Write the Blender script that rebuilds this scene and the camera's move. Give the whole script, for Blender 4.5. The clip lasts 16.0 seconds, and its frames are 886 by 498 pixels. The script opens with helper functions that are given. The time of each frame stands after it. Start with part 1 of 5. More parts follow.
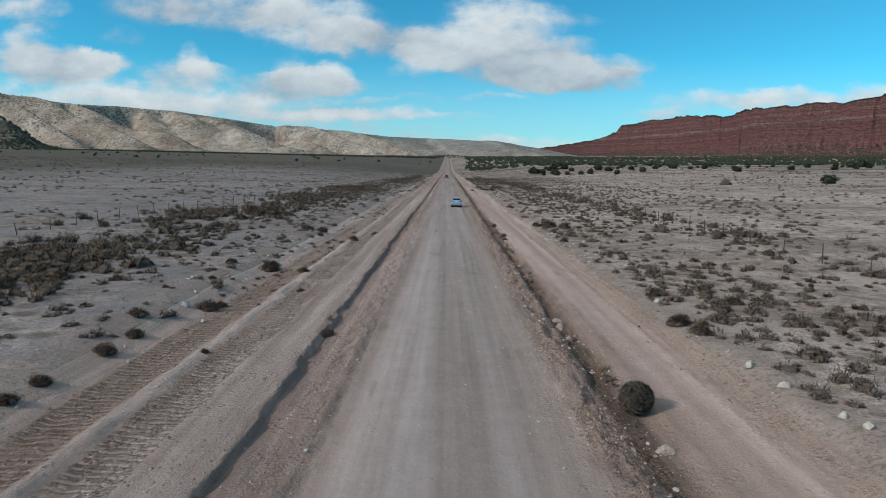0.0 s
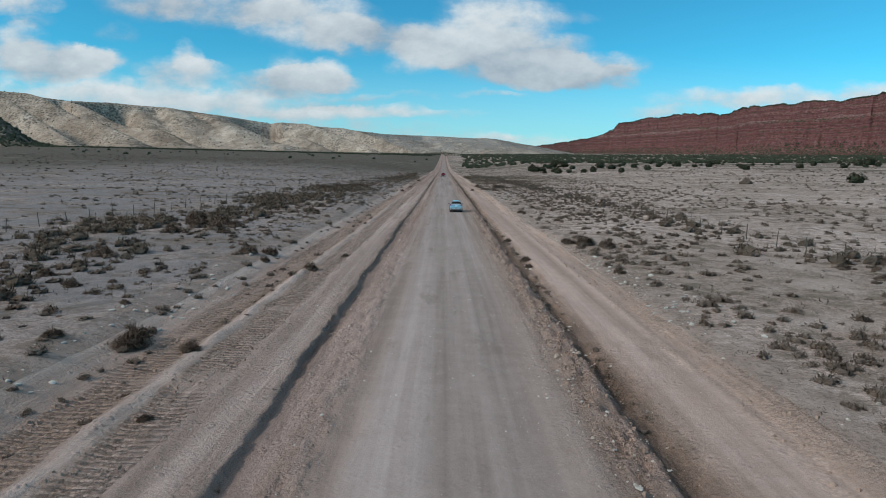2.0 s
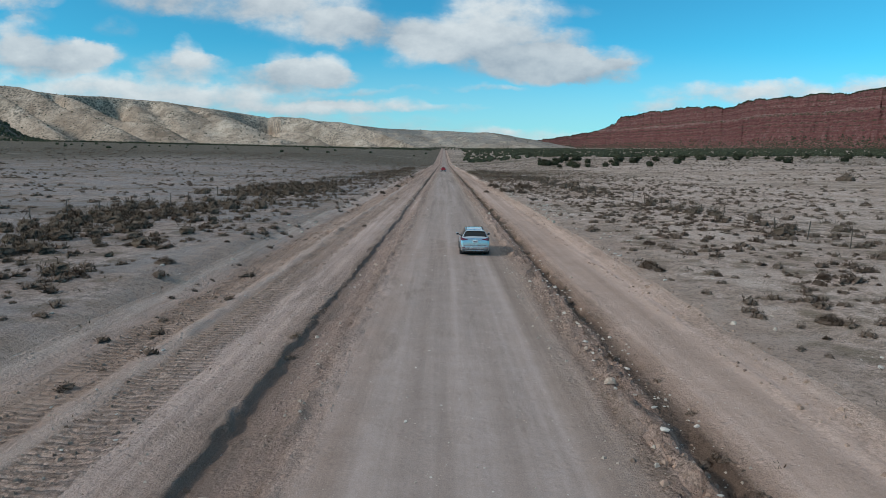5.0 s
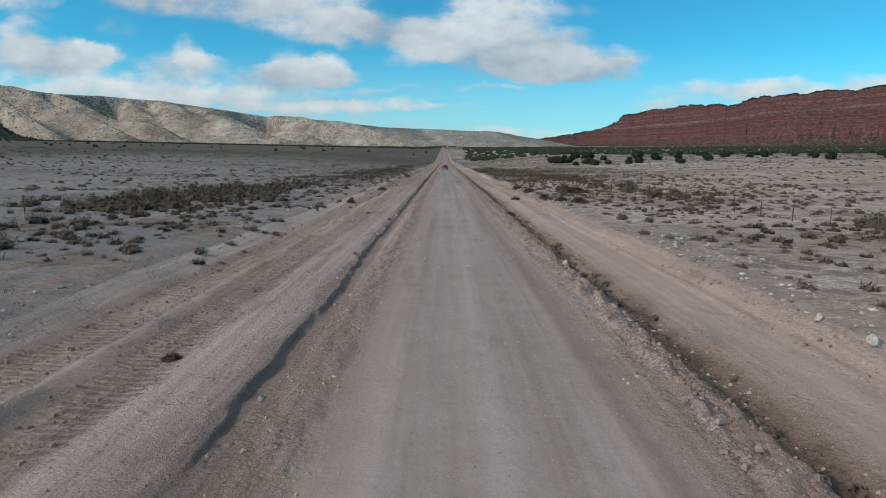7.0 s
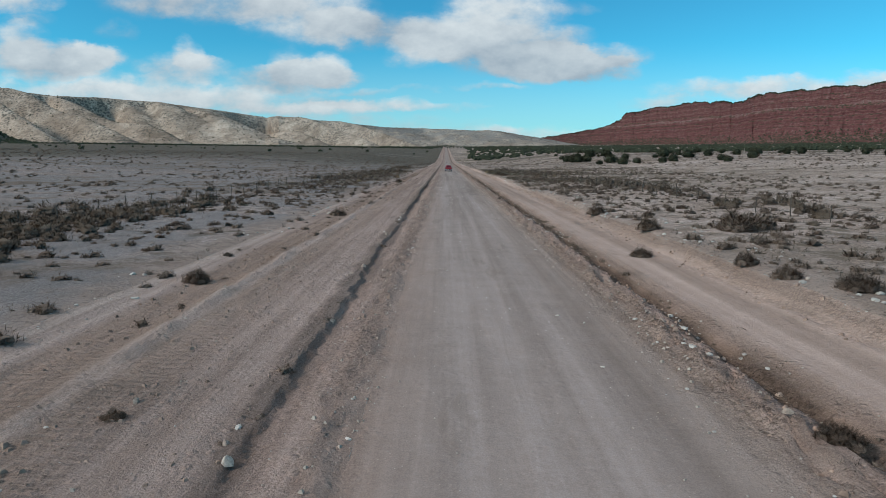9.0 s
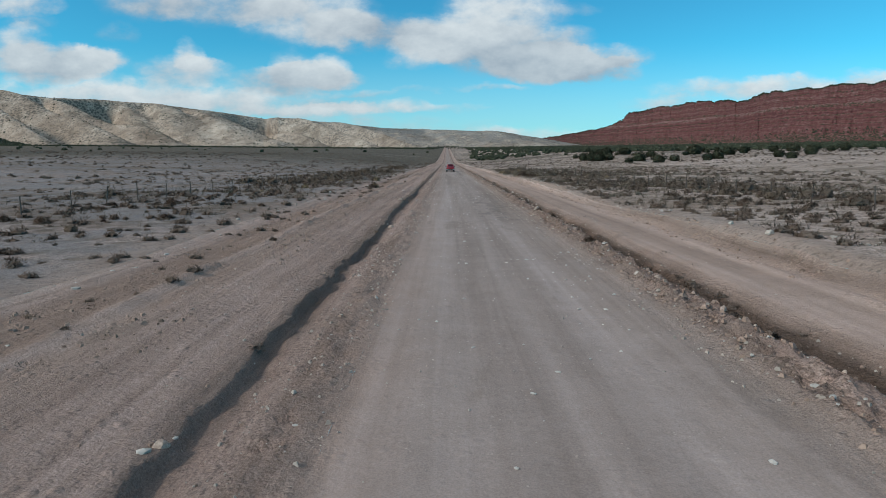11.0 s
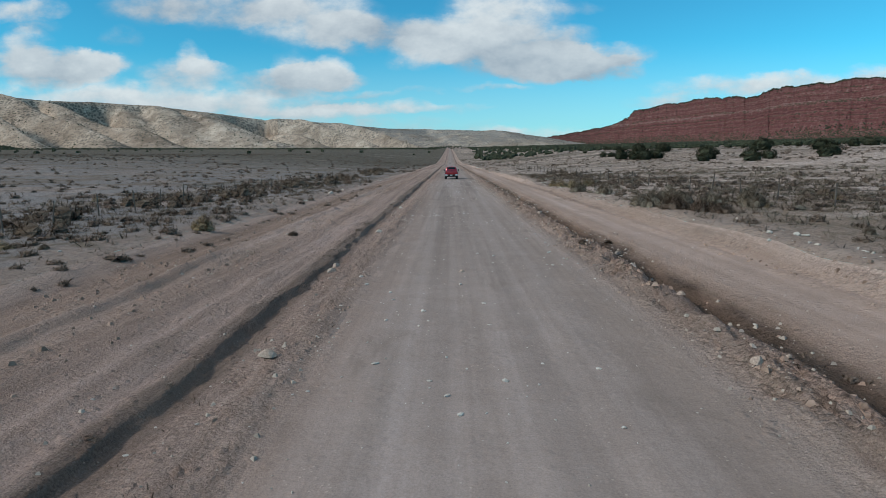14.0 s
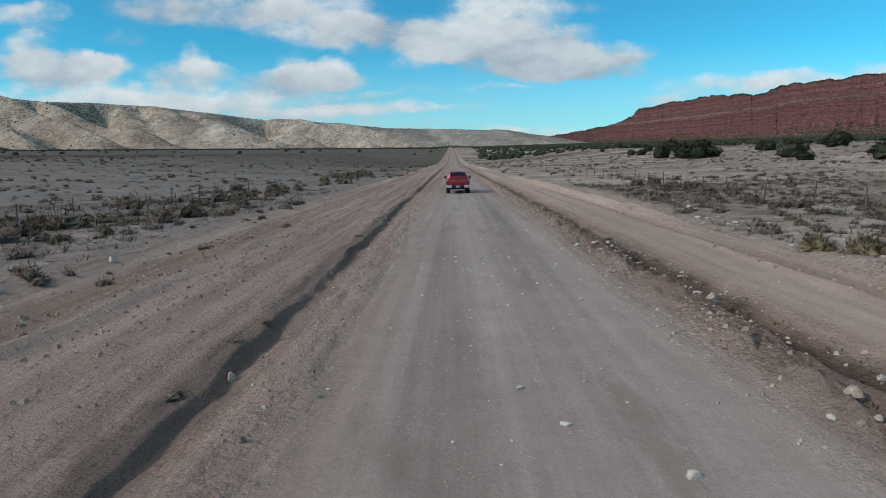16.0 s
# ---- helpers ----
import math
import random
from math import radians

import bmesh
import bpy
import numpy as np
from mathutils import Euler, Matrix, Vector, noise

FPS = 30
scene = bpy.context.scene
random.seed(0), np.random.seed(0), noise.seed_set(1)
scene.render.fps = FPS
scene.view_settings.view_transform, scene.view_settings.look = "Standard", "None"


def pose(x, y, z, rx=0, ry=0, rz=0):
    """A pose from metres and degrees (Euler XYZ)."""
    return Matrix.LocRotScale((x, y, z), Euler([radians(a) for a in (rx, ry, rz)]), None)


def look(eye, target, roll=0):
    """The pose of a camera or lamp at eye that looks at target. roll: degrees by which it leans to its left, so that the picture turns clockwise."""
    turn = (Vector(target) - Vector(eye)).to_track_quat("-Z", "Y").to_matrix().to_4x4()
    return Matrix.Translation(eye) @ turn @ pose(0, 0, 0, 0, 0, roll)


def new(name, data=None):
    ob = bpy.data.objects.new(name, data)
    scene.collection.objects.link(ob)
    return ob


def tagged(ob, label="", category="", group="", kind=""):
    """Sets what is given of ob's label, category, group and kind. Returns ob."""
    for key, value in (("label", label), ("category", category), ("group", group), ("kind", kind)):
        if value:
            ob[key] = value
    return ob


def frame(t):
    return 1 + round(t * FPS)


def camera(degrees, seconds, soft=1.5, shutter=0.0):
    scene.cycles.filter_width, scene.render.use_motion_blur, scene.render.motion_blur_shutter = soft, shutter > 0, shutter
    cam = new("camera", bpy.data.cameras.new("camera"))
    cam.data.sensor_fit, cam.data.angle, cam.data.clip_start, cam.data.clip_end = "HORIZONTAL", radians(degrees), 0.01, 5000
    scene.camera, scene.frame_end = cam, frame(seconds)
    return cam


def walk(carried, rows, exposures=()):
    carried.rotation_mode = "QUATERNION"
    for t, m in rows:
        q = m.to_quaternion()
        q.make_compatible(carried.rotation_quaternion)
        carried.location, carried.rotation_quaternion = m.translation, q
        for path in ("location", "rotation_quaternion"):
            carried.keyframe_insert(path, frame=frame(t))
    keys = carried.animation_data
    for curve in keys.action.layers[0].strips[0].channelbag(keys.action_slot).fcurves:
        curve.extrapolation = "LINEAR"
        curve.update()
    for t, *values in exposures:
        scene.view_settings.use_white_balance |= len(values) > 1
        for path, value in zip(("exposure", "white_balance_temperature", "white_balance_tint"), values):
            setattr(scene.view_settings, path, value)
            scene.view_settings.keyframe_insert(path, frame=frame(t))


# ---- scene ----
# t, x, y, z, yaw, pitch, roll
PATH = [
    (0.0, 0.00, -0.00, 6.33, 0.42, -7.67, -0.60),
    (0.5, -0.18, 2.29, 6.28, 0.36, -7.77, -0.62),
    (1.0, -0.20, 5.73, 6.27, 0.13, -7.82, -0.63),
    (1.5, -0.28, 10.39, 6.24, 0.09, -7.84, -0.66),
    (2.0, -0.23, 16.09, 6.22, 0.07, -7.88, -0.68),
    (2.5, -0.12, 22.65, 6.17, 0.07, -7.97, -0.70),
    (3.0, -0.04, 29.76, 6.11, 0.07, -8.08, -0.71),
    (3.5, -0.09, 37.42, 6.07, 0.07, -8.18, -0.70),
    (4.0, -0.17, 45.51, 5.98, 0.06, -8.25, -0.66),
    (6.5, -0.67, 88.94, 4.45, 0.11, -8.45, -0.50),
    (7.0, -0.80, 98.21, 4.35, 0.12, -8.44, -0.43),
    (7.5, -0.95, 107.60, 4.29, 0.14, -8.45, -0.35),
    (8.0, -1.09, 117.27, 4.24, 0.17, -8.47, -0.26),
    (8.5, -1.28, 126.98, 4.21, 0.21, -8.49, -0.14),
    (9.0, -1.41, 136.79, 4.14, 0.24, -8.46, -0.03),
    (11.5, -1.34, 184.99, 2.93, 0.38, -8.35, 0.33),
    (12.0, -1.18, 194.75, 2.83, 0.42, -8.35, 0.46),
    (12.5, -1.02, 204.69, 2.81, 0.45, -8.36, 0.56),
    (13.0, -0.86, 214.84, 2.75, 0.52, -8.35, 0.64),
    (13.5, -0.73, 224.94, 2.76, 0.58, -8.33, 0.70),
    (14.0, -0.69, 234.93, 3.03, 0.62, -8.32, 0.76),
    (14.5, -0.74, 244.91, 3.23, 0.67, -8.32, 0.82),
    (15.0, -0.77, 255.03, 3.21, 0.73, -8.34, 0.89),
    (15.5, -0.80, 265.37, 3.11, 0.79, -8.35, 0.96),
    (16.0, -0.94, 275.78, 3.04, 0.84, -8.34, 1.02),
]
cam = camera(72.0, 16.0, soft=0.9)
walk(cam, [(t, pose(x, y, z, 90 + pitch, roll, yaw)) for t, x, y, z, yaw, pitch, roll in PATH])

# ---- world, sun, exposure ----
SUN_DIR = Vector((-0.76, -0.32, 0.52)).normalized()   # towards the sun
sun = new("sun", bpy.data.lights.new("sun", "SUN"))
sun.data.energy, sun.data.angle, sun.data.color = 2.35, radians(6), (1.0, 0.91, 0.81)
sun.matrix_world = look((0, 0, 60), Vector((0, 0, 60)) - SUN_DIR)
scene.view_settings.exposure = 0.0


class Nodes:
    """Short-hand for building node trees."""
    def __init__(self, tree):
        self.t = tree
        tree.nodes.clear()

    def add(self, kind, inputs=None, **props):
        n = self.t.nodes.new(kind)
        for k, v in props.items():
            setattr(n, k, v)
        for k, v in (inputs or {}).items():
            self.put(n.inputs[k], v)
        return n

    def put(self, socket, v):
        if isinstance(v, bpy.types.NodeSocket):
            self.t.links.new(v, socket)
        else:
            socket.default_value = v

    def math(self, op, a, b=0.0, c=0.0, clamp=False):
        n = self.add("ShaderNodeMath", operation=op, use_clamp=clamp)
        for s, v in zip(n.inputs, (a, b, c)):
            self.put(s, v)
        return n.outputs[0]

    def vec(self, op, a, b=(0, 0, 0)):
        n = self.add("ShaderNodeVectorMath", operation=op)
        self.put(n.inputs[0], a)
        self.put(n.inputs[1], b)
        return n.outputs[0]

    def noise(self, vec, scale, detail=4.0, rough=0.55, dist=0.0):
        n = self.add("ShaderNodeTexNoise", {"Vector": vec, "Scale": scale, "Detail": detail, "Roughness": rough, "Distortion": dist})
        return n.outputs["Fac"]

    def ramp(self, fac, stops, mode="LINEAR"):
        n = self.add("ShaderNodeValToRGB", {"Fac": fac})
        n.color_ramp.interpolation = mode
        el = n.color_ramp.elements
        while len(el) < len(stops):
            el.new(0.5)
        for e, (p, c) in zip(el, stops):
            e.position = p
            e.color = (*c, 1) if len(c) == 3 else c
        return n.outputs["Color"]

    def fac(self, v, lo, hi, a=0.0, b=1.0):
        n = self.add("ShaderNodeMapRange", {"Value": v, "From Min": lo, "From Max": hi, "To Min": a, "To Max": b}, interpolation_type="SMOOTHSTEP")
        return n.outputs[0]

    def mix(self, f, a, b, blend="MIX"):
        n = self.add("ShaderNodeMix", data_type="RGBA", blend_type=blend)
        self.put(n.inputs[0], f)
        self.put(n.inputs[6], (*a, 1) if isinstance(a, tuple) and len(a) == 3 else a)
        self.put(n.inputs[7], (*b, 1) if isinstance(b, tuple) and len(b) == 3 else b)
        return n.outputs[2]


world = bpy.data.worlds.new("sky")
scene.world = world
world.use_nodes = True
W = Nodes(world.node_tree)
sky = W.add("ShaderNodeTexSky", sky_type="NISHITA", sun_disc=False, sun_elevation=math.asin(SUN_DIR.z),
            sun_rotation=math.atan2(SUN_DIR.x, SUN_DIR.y), altitude=1600.0, air_density=1.0, dust_density=0.4, ozone_density=2.0)
coord = W.add("ShaderNodeTexCoord").outputs["Generated"]
sep = W.add("ShaderNodeSeparateXYZ", {"Vector": coord})
# clouds lie on a flat layer over the land ahead: place = direction / forward part
ahead = W.math("MAXIMUM", sep.outputs[1], 0.12)
cu = W.math("DIVIDE", sep.outputs[0], ahead)
cv = W.math("DIVIDE", sep.outputs[2], ahead)
flat = W.add("ShaderNodeCombineXYZ", {"X": cu, "Y": W.math("MULTIPLY", cv, 1.7), "Z": 0.3}).outputs[0]
warp1 = W.math("SUBTRACT", W.noise(flat, 9.0, 9, 0.60), 0.5)
warp2 = W.math("SUBTRACT", W.noise(W.vec("ADD", flat, (7.3, 2.1, 4.0)), 10.0, 9, 0.60), 0.5)
puff = W.noise(W.vec("ADD", flat, (1.3, 4.7, 0.0)), 17.0, 8, 0.58)
billow = W.noise(W.vec("ADD", flat, (3.3, 1.7, 0.0)), 34.0, 6, 0.6)
pu = W.math("ADD", cu, W.math("MULTIPLY", warp1, 0.085))
pv = W.math("ADD", cv, W.math("MULTIPLY", warp2, 0.050))
# each puff of cloud: centre across, centre up, half width, half height, thickness, greyness
LEFT_PUFFS = [(-0.676, 0.242, 0.081, 0.021, 1.00, 0.25), (-0.665, 0.215, 0.052, 0.014, 0.45, 0.70), (-0.524, 0.202, 0.044, 0.019, 0.50, 0.65),
              (-0.681, 0.185, 0.052, 0.030, 0.90, 0.30), (-0.625, 0.155, 0.120, 0.034, 1.60, 0.50), (-0.563, 0.153, 0.064, 0.030, 1.00, 0.12),
              (-0.406, 0.164, 0.037, 0.028, 0.90, 0.10), (-0.422, 0.142, 0.087, 0.030, 1.15, 0.30), (-0.247, 0.148, 0.039, 0.028, 0.80, 0.20),
              (-0.240, 0.128, 0.120, 0.028, 1.50, 0.50), (-0.182, 0.139, 0.044, 0.030, 1.00, 0.12), (-0.464, 0.244, 0.093, 0.030, 0.80, 0.70),
              (-0.327, 0.242, 0.139, 0.039, 0.90, 0.55), (-0.221, 0.224, 0.127, 0.053, 1.20, 0.18), (-0.163, 0.200, 0.075, 0.035, 0.90, 0.45)]
MIDDLE_PUFFS = [(-0.079, 0.200, 0.095, 0.033, 1.00, 0.80), (0.085, 0.224, 0.110, 0.053, 1.20, 0.12), (0.010, 0.189, 0.093, 0.044, 1.10, 0.12),
                (-0.043, 0.165, 0.058, 0.032, 1.05, 0.10), (0.087, 0.168, 0.127, 0.046, 1.00, 0.75), (0.158, 0.150, 0.108, 0.035, 1.35, 0.45),
                (0.228, 0.139, 0.090, 0.025, 1.35, 0.60), (0.250, 0.160, 0.092, 0.022, 1.00, 0.45), (0.189, 0.185, 0.052, 0.023, 0.70, 0.50),
                (0.275, 0.153, 0.041, 0.010, 0.60, 0.30), (0.196, 0.232, 0.052, 0.012, 0.35, 0.50), (0.073, 0.114, 0.070, 0.007, 0.60, 0.30),
                (0.351, 0.089, 0.087, 0.017, 0.75, 0.40), (0.508, 0.111, 0.215, 0.021, 1.15, 0.15), (0.692, 0.120, 0.064, 0.025, 1.00, 0.15)]
LOW_BANKS = [(-0.630, 0.107, 0.240, 0.030, 0.85, 0.15), (-0.440, 0.100, 0.210, 0.031, 0.82, 0.20), (-0.323, 0.092, 0.150, 0.026, 0.70, 0.30),
             (-0.206, 0.079, 0.151, 0.014, 0.80, 0.10), (-0.088, 0.083, 0.174, 0.010, 0.70, 0.25), (-0.133, 0.104, 0.070, 0.008, 0.60, 0.30),
             (-0.043, 0.109, 0.052, 0.006, 0.50, 0.30), (-0.178, 0.094, 0.093, 0.014, 0.45, 0.75), (-0.061, 0.056, 0.162, 0.014, 0.45, 0.60),
             (-0.242, 0.067, 0.174, 0.019, 0.50, 0.55), (0.149, 0.038, 0.127, 0.016, 0.65, 0.15), (0.031, 0.042, 0.139, 0.012, 0.45, 0.40),
             (-1.30, 0.30, 0.45, 0.13, 1.00, 0.30), (1.30, 0.28, 0.45, 0.11, 0.90, 0.30)]
cover, tones = 0.0, 0.0
for mu, mv, su, sv, strength, tone in LEFT_PUFFS + MIDDLE_PUFFS + LOW_BANKS:
    du = W.math("DIVIDE", W.math("SUBTRACT", pu, mu), su)
    dv = W.math("DIVIDE", W.math("SUBTRACT", pv, mv), sv)
    d2 = W.math("ADD", W.math("MULTIPLY", du, du), W.math("MULTIPLY", dv, dv))
    body = W.math("MULTIPLY", W.math("SUBTRACT", 1.0, d2, clamp=True), strength)
    cover = W.math("ADD", cover, body)
    # undersides are greyer than the tops
    tones = W.math("ADD", tones, W.math("MULTIPLY", body, W.math("SUBTRACT", tone, W.math("MULTIPLY", dv, 0.30))))
greyness = W.math("DIVIDE", tones, W.math("MAXIMUM", cover, 0.02))
dense = W.math("ADD", cover, W.math("MULTIPLY", W.math("SUBTRACT", puff, 0.52), W.math("MULTIPLY", W.fac(cover, 0.0, 0.6), 1.9)))
veil = W.math("MULTIPLY", W.fac(dense, -0.02, 1.35), 0.92, clamp=True)
over = W.math("MULTIPLY", W.fac(W.noise(coord, 2.2, 6, 0.6), 0.36, 0.56), W.fac(sep.outputs[2], 0.52, 0.70))
veil = W.math("MAXIMUM", veil, W.math("MULTIPLY", over, 0.94))
mottle = W.math("ADD", W.math("MULTIPLY", puff, 0.65), W.math("MULTIPLY", billow, 0.35))
shade = W.math("ADD", W.math("ADD", greyness, 0.10), W.math("MULTIPLY", W.math("SUBTRACT", 0.5, mottle), 1.5), clamp=True)
cloud_col = W.mix(shade, (6.9, 7.45, 7.65), (3.3, 3.95, 4.6))
blue = W.mix(1.0, sky.outputs[0], (0.27, 1.19, 1.30), "MULTIPLY")
blue = W.mix(W.fac(cv, 0.19, 0.02, 0.0, 0.5), blue, (4.6, 6.2, 6.9))
col = W.mix(veil, blue, cloud_col)
bg = W.add("ShaderNodeBackground", {"Color": col, "Strength": 0.104})
W.t.links.new(bg.outputs[0], W.add("ShaderNodeOutputWorld").inputs[0])

# ---- materials ----
def material(name):
    m = bpy.data.materials.new(name)
    m.use_nodes = True
    n = Nodes(m.node_tree)
    pos = n.add("ShaderNodeTexCoord").outputs["Object"]
    return m, n, pos


def finish(m, n, colour, rough=0.95, bump=None, strength=0.4, dist=0.05, metal=0.0, **more):
    b = n.add("ShaderNodeBsdfPrincipled", {"Roughness": rough, "Metallic": metal, "Specular IOR Level": more.pop("spec", 0.2), **more})
    n.put(b.inputs["Base Color"], (*colour, 1) if isinstance(colour, tuple) and len(colour) == 3 else colour)
    if bump is not None:
        bn = n.add("ShaderNodeBump", {"Height": bump, "Strength": strength, "Distance": dist})
        n.t.links.new(bn.outputs[0], b.inputs["Normal"])
    n.t.links.new(b.outputs[0], n.add("ShaderNodeOutputMaterial").inputs[0])
    return m


def scaled(n, v, s):
    return n.vec("MULTIPLY", v, s)


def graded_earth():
    """Bladed earth across the whole strip: dusty grey-tan road, reddish berms and lanes, damp dark soil in the ditches,
    the west one with its shade painted in.
    """
    m, n, p = material("graded_earth")
    sx = n.add("ShaderNodeSeparateXYZ", {"Vector": p})
    big = n.noise(p, 0.12, 5, 0.6)
    med = n.noise(p, 1.3, 6, 0.68)
    fine = n.noise(p, 14.0, 5, 0.72)
    edge = n.noise(scaled(n, p, (0.9, 0.35, 0.0)), 1.0, 6, 0.65)
    x = n.math("ADD", sx.outputs[0], n.math("ADD", n.math("MULTIPLY", n.math("SUBTRACT", edge, 0.5), 1.1), n.math("MULTIPLY", n.math("SUBTRACT", fine, 0.5), 0.25)))
    t = n.math("DIVIDE", n.math("ADD", x, 12.0), 22.0)
    def at(v):
        return (v + 12.0) / 22.0
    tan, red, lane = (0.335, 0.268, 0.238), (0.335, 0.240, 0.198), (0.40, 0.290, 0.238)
    # west ditch band (-4.65 to -4.2): damp soil plus the cut bank's shade as colour
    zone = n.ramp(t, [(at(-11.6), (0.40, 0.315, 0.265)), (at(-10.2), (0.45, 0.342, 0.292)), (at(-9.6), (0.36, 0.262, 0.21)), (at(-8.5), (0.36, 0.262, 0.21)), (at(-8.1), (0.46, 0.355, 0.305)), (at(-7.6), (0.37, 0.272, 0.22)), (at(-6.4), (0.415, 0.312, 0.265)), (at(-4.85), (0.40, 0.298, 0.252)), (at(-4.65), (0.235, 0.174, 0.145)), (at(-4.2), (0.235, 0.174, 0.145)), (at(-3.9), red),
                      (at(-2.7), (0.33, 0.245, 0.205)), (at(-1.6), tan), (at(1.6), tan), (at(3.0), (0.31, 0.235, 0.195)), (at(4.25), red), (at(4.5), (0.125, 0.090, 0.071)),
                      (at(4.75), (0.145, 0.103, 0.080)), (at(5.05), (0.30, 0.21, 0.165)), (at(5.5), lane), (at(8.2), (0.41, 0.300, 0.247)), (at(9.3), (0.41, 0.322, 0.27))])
    streak = n.noise(scaled(n, p, (1.15, 0.016, 0.0)), 1.0, 3, 0.55)
    streak2 = n.noise(scaled(n, p, (0.55, 0.012, 0.0)), 1.0, 3, 0.5)
    f = n.math("ADD", n.math("MULTIPLY", streak, 0.36), n.math("ADD", n.math("MULTIPLY", streak2, 0.30), n.math("ADD", n.math("MULTIPLY", big, 0.10), n.math("ADD", n.math("MULTIPLY", med, 0.14), n.math("MULTIPLY", fine, 0.10)))))
    val = n.ramp(f, [(0.36, (0.60, 0.58, 0.56)), (0.5, (0.98, 0.98, 0.98)), (0.62, (1.30, 1.33, 1.38))])
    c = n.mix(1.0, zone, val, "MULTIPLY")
    lane_calm = n.fac(n.math("ABSOLUTE", n.math("SUBTRACT", sx.outputs[0], 6.7)), 0.9, 1.6, 0.4, 1.0)
    calm = n.math("MULTIPLY", n.fac(n.math("ABSOLUTE", sx.outputs[0]), 2.4, 3.2, 0.45, 1.0), lane_calm)
    grain = n.math("ADD", n.math("MULTIPLY", n.math("SUBTRACT", n.noise(p, 38.0, 3, 0.7), 0.5), calm), 0.5)
    late = n.math("MULTIPLY", n.fac(sx.outputs[1], 110.0, 230.0), n.fac(sx.outputs[0], -4.2, -5.0))
    c = n.mix(late, c, n.mix(1.0, c, (0.89, 0.855, 0.84), "MULTIPLY"))
    c = n.mix(n.fac(sx.outputs[1], 150.0, 230.0), c, n.mix(1.0, c, (0.895, 0.893, 0.888), "MULTIPLY"))
    rill = n.math("ADD", n.math("MULTIPLY", n.math("SUBTRACT", n.noise(scaled(n, p, (3.2, 0.09, 0.0)), 1.0, 6, 0.7, 0.6), 0.5), calm), 0.5)
    c = n.mix(1.0, c, n.ramp(n.math("ADD", n.math("MULTIPLY", grain, 0.62), n.math("MULTIPLY", rill, 0.38)), [(0.36, (0.62, 0.60, 0.60)), (0.5, (1.0, 1.0, 1.0)), (0.64, (1.38, 1.38, 1.40))]), "MULTIPLY")
    damp = n.math("MULTIPLY", n.fac(n.noise(scaled(n, p, (0.9, 0.22, 0.0)), 0.7, 5, 0.65), 0.58, 0.66), 0.35)
    c = n.mix(damp, c, (0.17, 0.13, 0.105))
    wet = n.math("MULTIPLY", n.math("MULTIPLY", n.fac(sx.outputs[1], 203.0, 209.0), n.fac(sx.outputs[1], 236.0, 226.0)), n.math("MULTIPLY", n.fac(sx.outputs[0], 0.1, 0.7), n.fac(sx.outputs[0], 2.9, 2.3)))
    wet = n.math("MULTIPLY", wet, n.fac(n.noise(scaled(n, p, (1.0, 0.55, 0.0)), 1.5, 6, 0.68), 0.50, 0.58))
    c = n.mix(n.math("MULTIPLY", wet, 0.55), c, (0.15, 0.125, 0.11))
    vor = n.add("ShaderNodeTexVoronoi", {"Vector": p, "Scale": 11.0, "Randomness": 1.0})
    stone = n.math("MULTIPLY", n.fac(vor.outputs["Distance"], 0.20, 0.10), n.fac(n.noise(p, 1.6, 3), 0.52, 0.64))
    c = n.mix(n.math("MULTIPLY", stone, 0.6), c, (0.50, 0.42, 0.35))
    lump = n.add("ShaderNodeTexVoronoi", {"Vector": p, "Scale": 4.5, "Randomness": 1.0})
    clod = n.math("MULTIPLY", n.fac(lump.outputs["Distance"], 0.42, 0.12), n.fac(n.noise(p, 0.9, 5, 0.65), 0.45, 0.58))
    rough_f = n.noise(p, 5.0, 6, 0.75)
    h = n.math("ADD", n.math("MULTIPLY", rough_f, 0.5), n.math("ADD", n.math("MULTIPLY", fine, 0.35), n.math("ADD", n.math("ADD", n.math("MULTIPLY", stone, 0.4), n.math("MULTIPLY", clod, 0.3)), n.math("MULTIPLY", streak, 0.22))))
    tread = n.math("SINE", n.math("ADD", n.math("MULTIPLY", sx.outputs[1], 24.5), n.math("ADD", n.math("MULTIPLY", sx.outputs[0], 1.2), n.math("MULTIPLY", med, 3.0))))
    tread = n.fac(tread, -0.9, 0.6)
    band_a = n.math("MULTIPLY", n.fac(x, -9.95, -9.75), n.fac(x, -8.35, -8.5))
    band_b = n.math("MULTIPLY", n.fac(x, -7.75, -7.6), n.fac(x, -6.35, -6.45))
    print_ = n.math("MULTIPLY", n.math("ADD", band_a, band_b), n.math("MULTIPLY", n.fac(sx.outputs[1], 190.0, 40.0), n.fac(n.noise(p, 0.22, 4, 0.6), 0.34, 0.48)))
    chunk = n.add("ShaderNodeTexVoronoi", {"Vector": p, "Scale": 13.0, "Randomness": 1.0})
    heap = n.math("ADD", n.math("MULTIPLY", n.math("MULTIPLY", n.fac(x, -4.2, -3.9), n.fac(x, -2.6, -3.0)), 0.45), n.math("ADD", n.math("MULTIPLY", n.fac(x, 3.0, 3.5), n.fac(x, 5.0, 4.6)), n.math("MULTIPLY", n.math("MULTIPLY", n.fac(x, 7.0, 7.4), n.fac(x, 9.0, 8.6)), 0.6)))
    crumbs = n.math("MULTIPLY", heap, n.fac(n.noise(scaled(n, p, (1.0, 0.4, 0.0)), 0.8, 5, 0.7), 0.40, 0.56))
    cell = n.add("ShaderNodeSeparateXYZ", {"Vector": chunk.outputs["Color"]}).outputs[0]
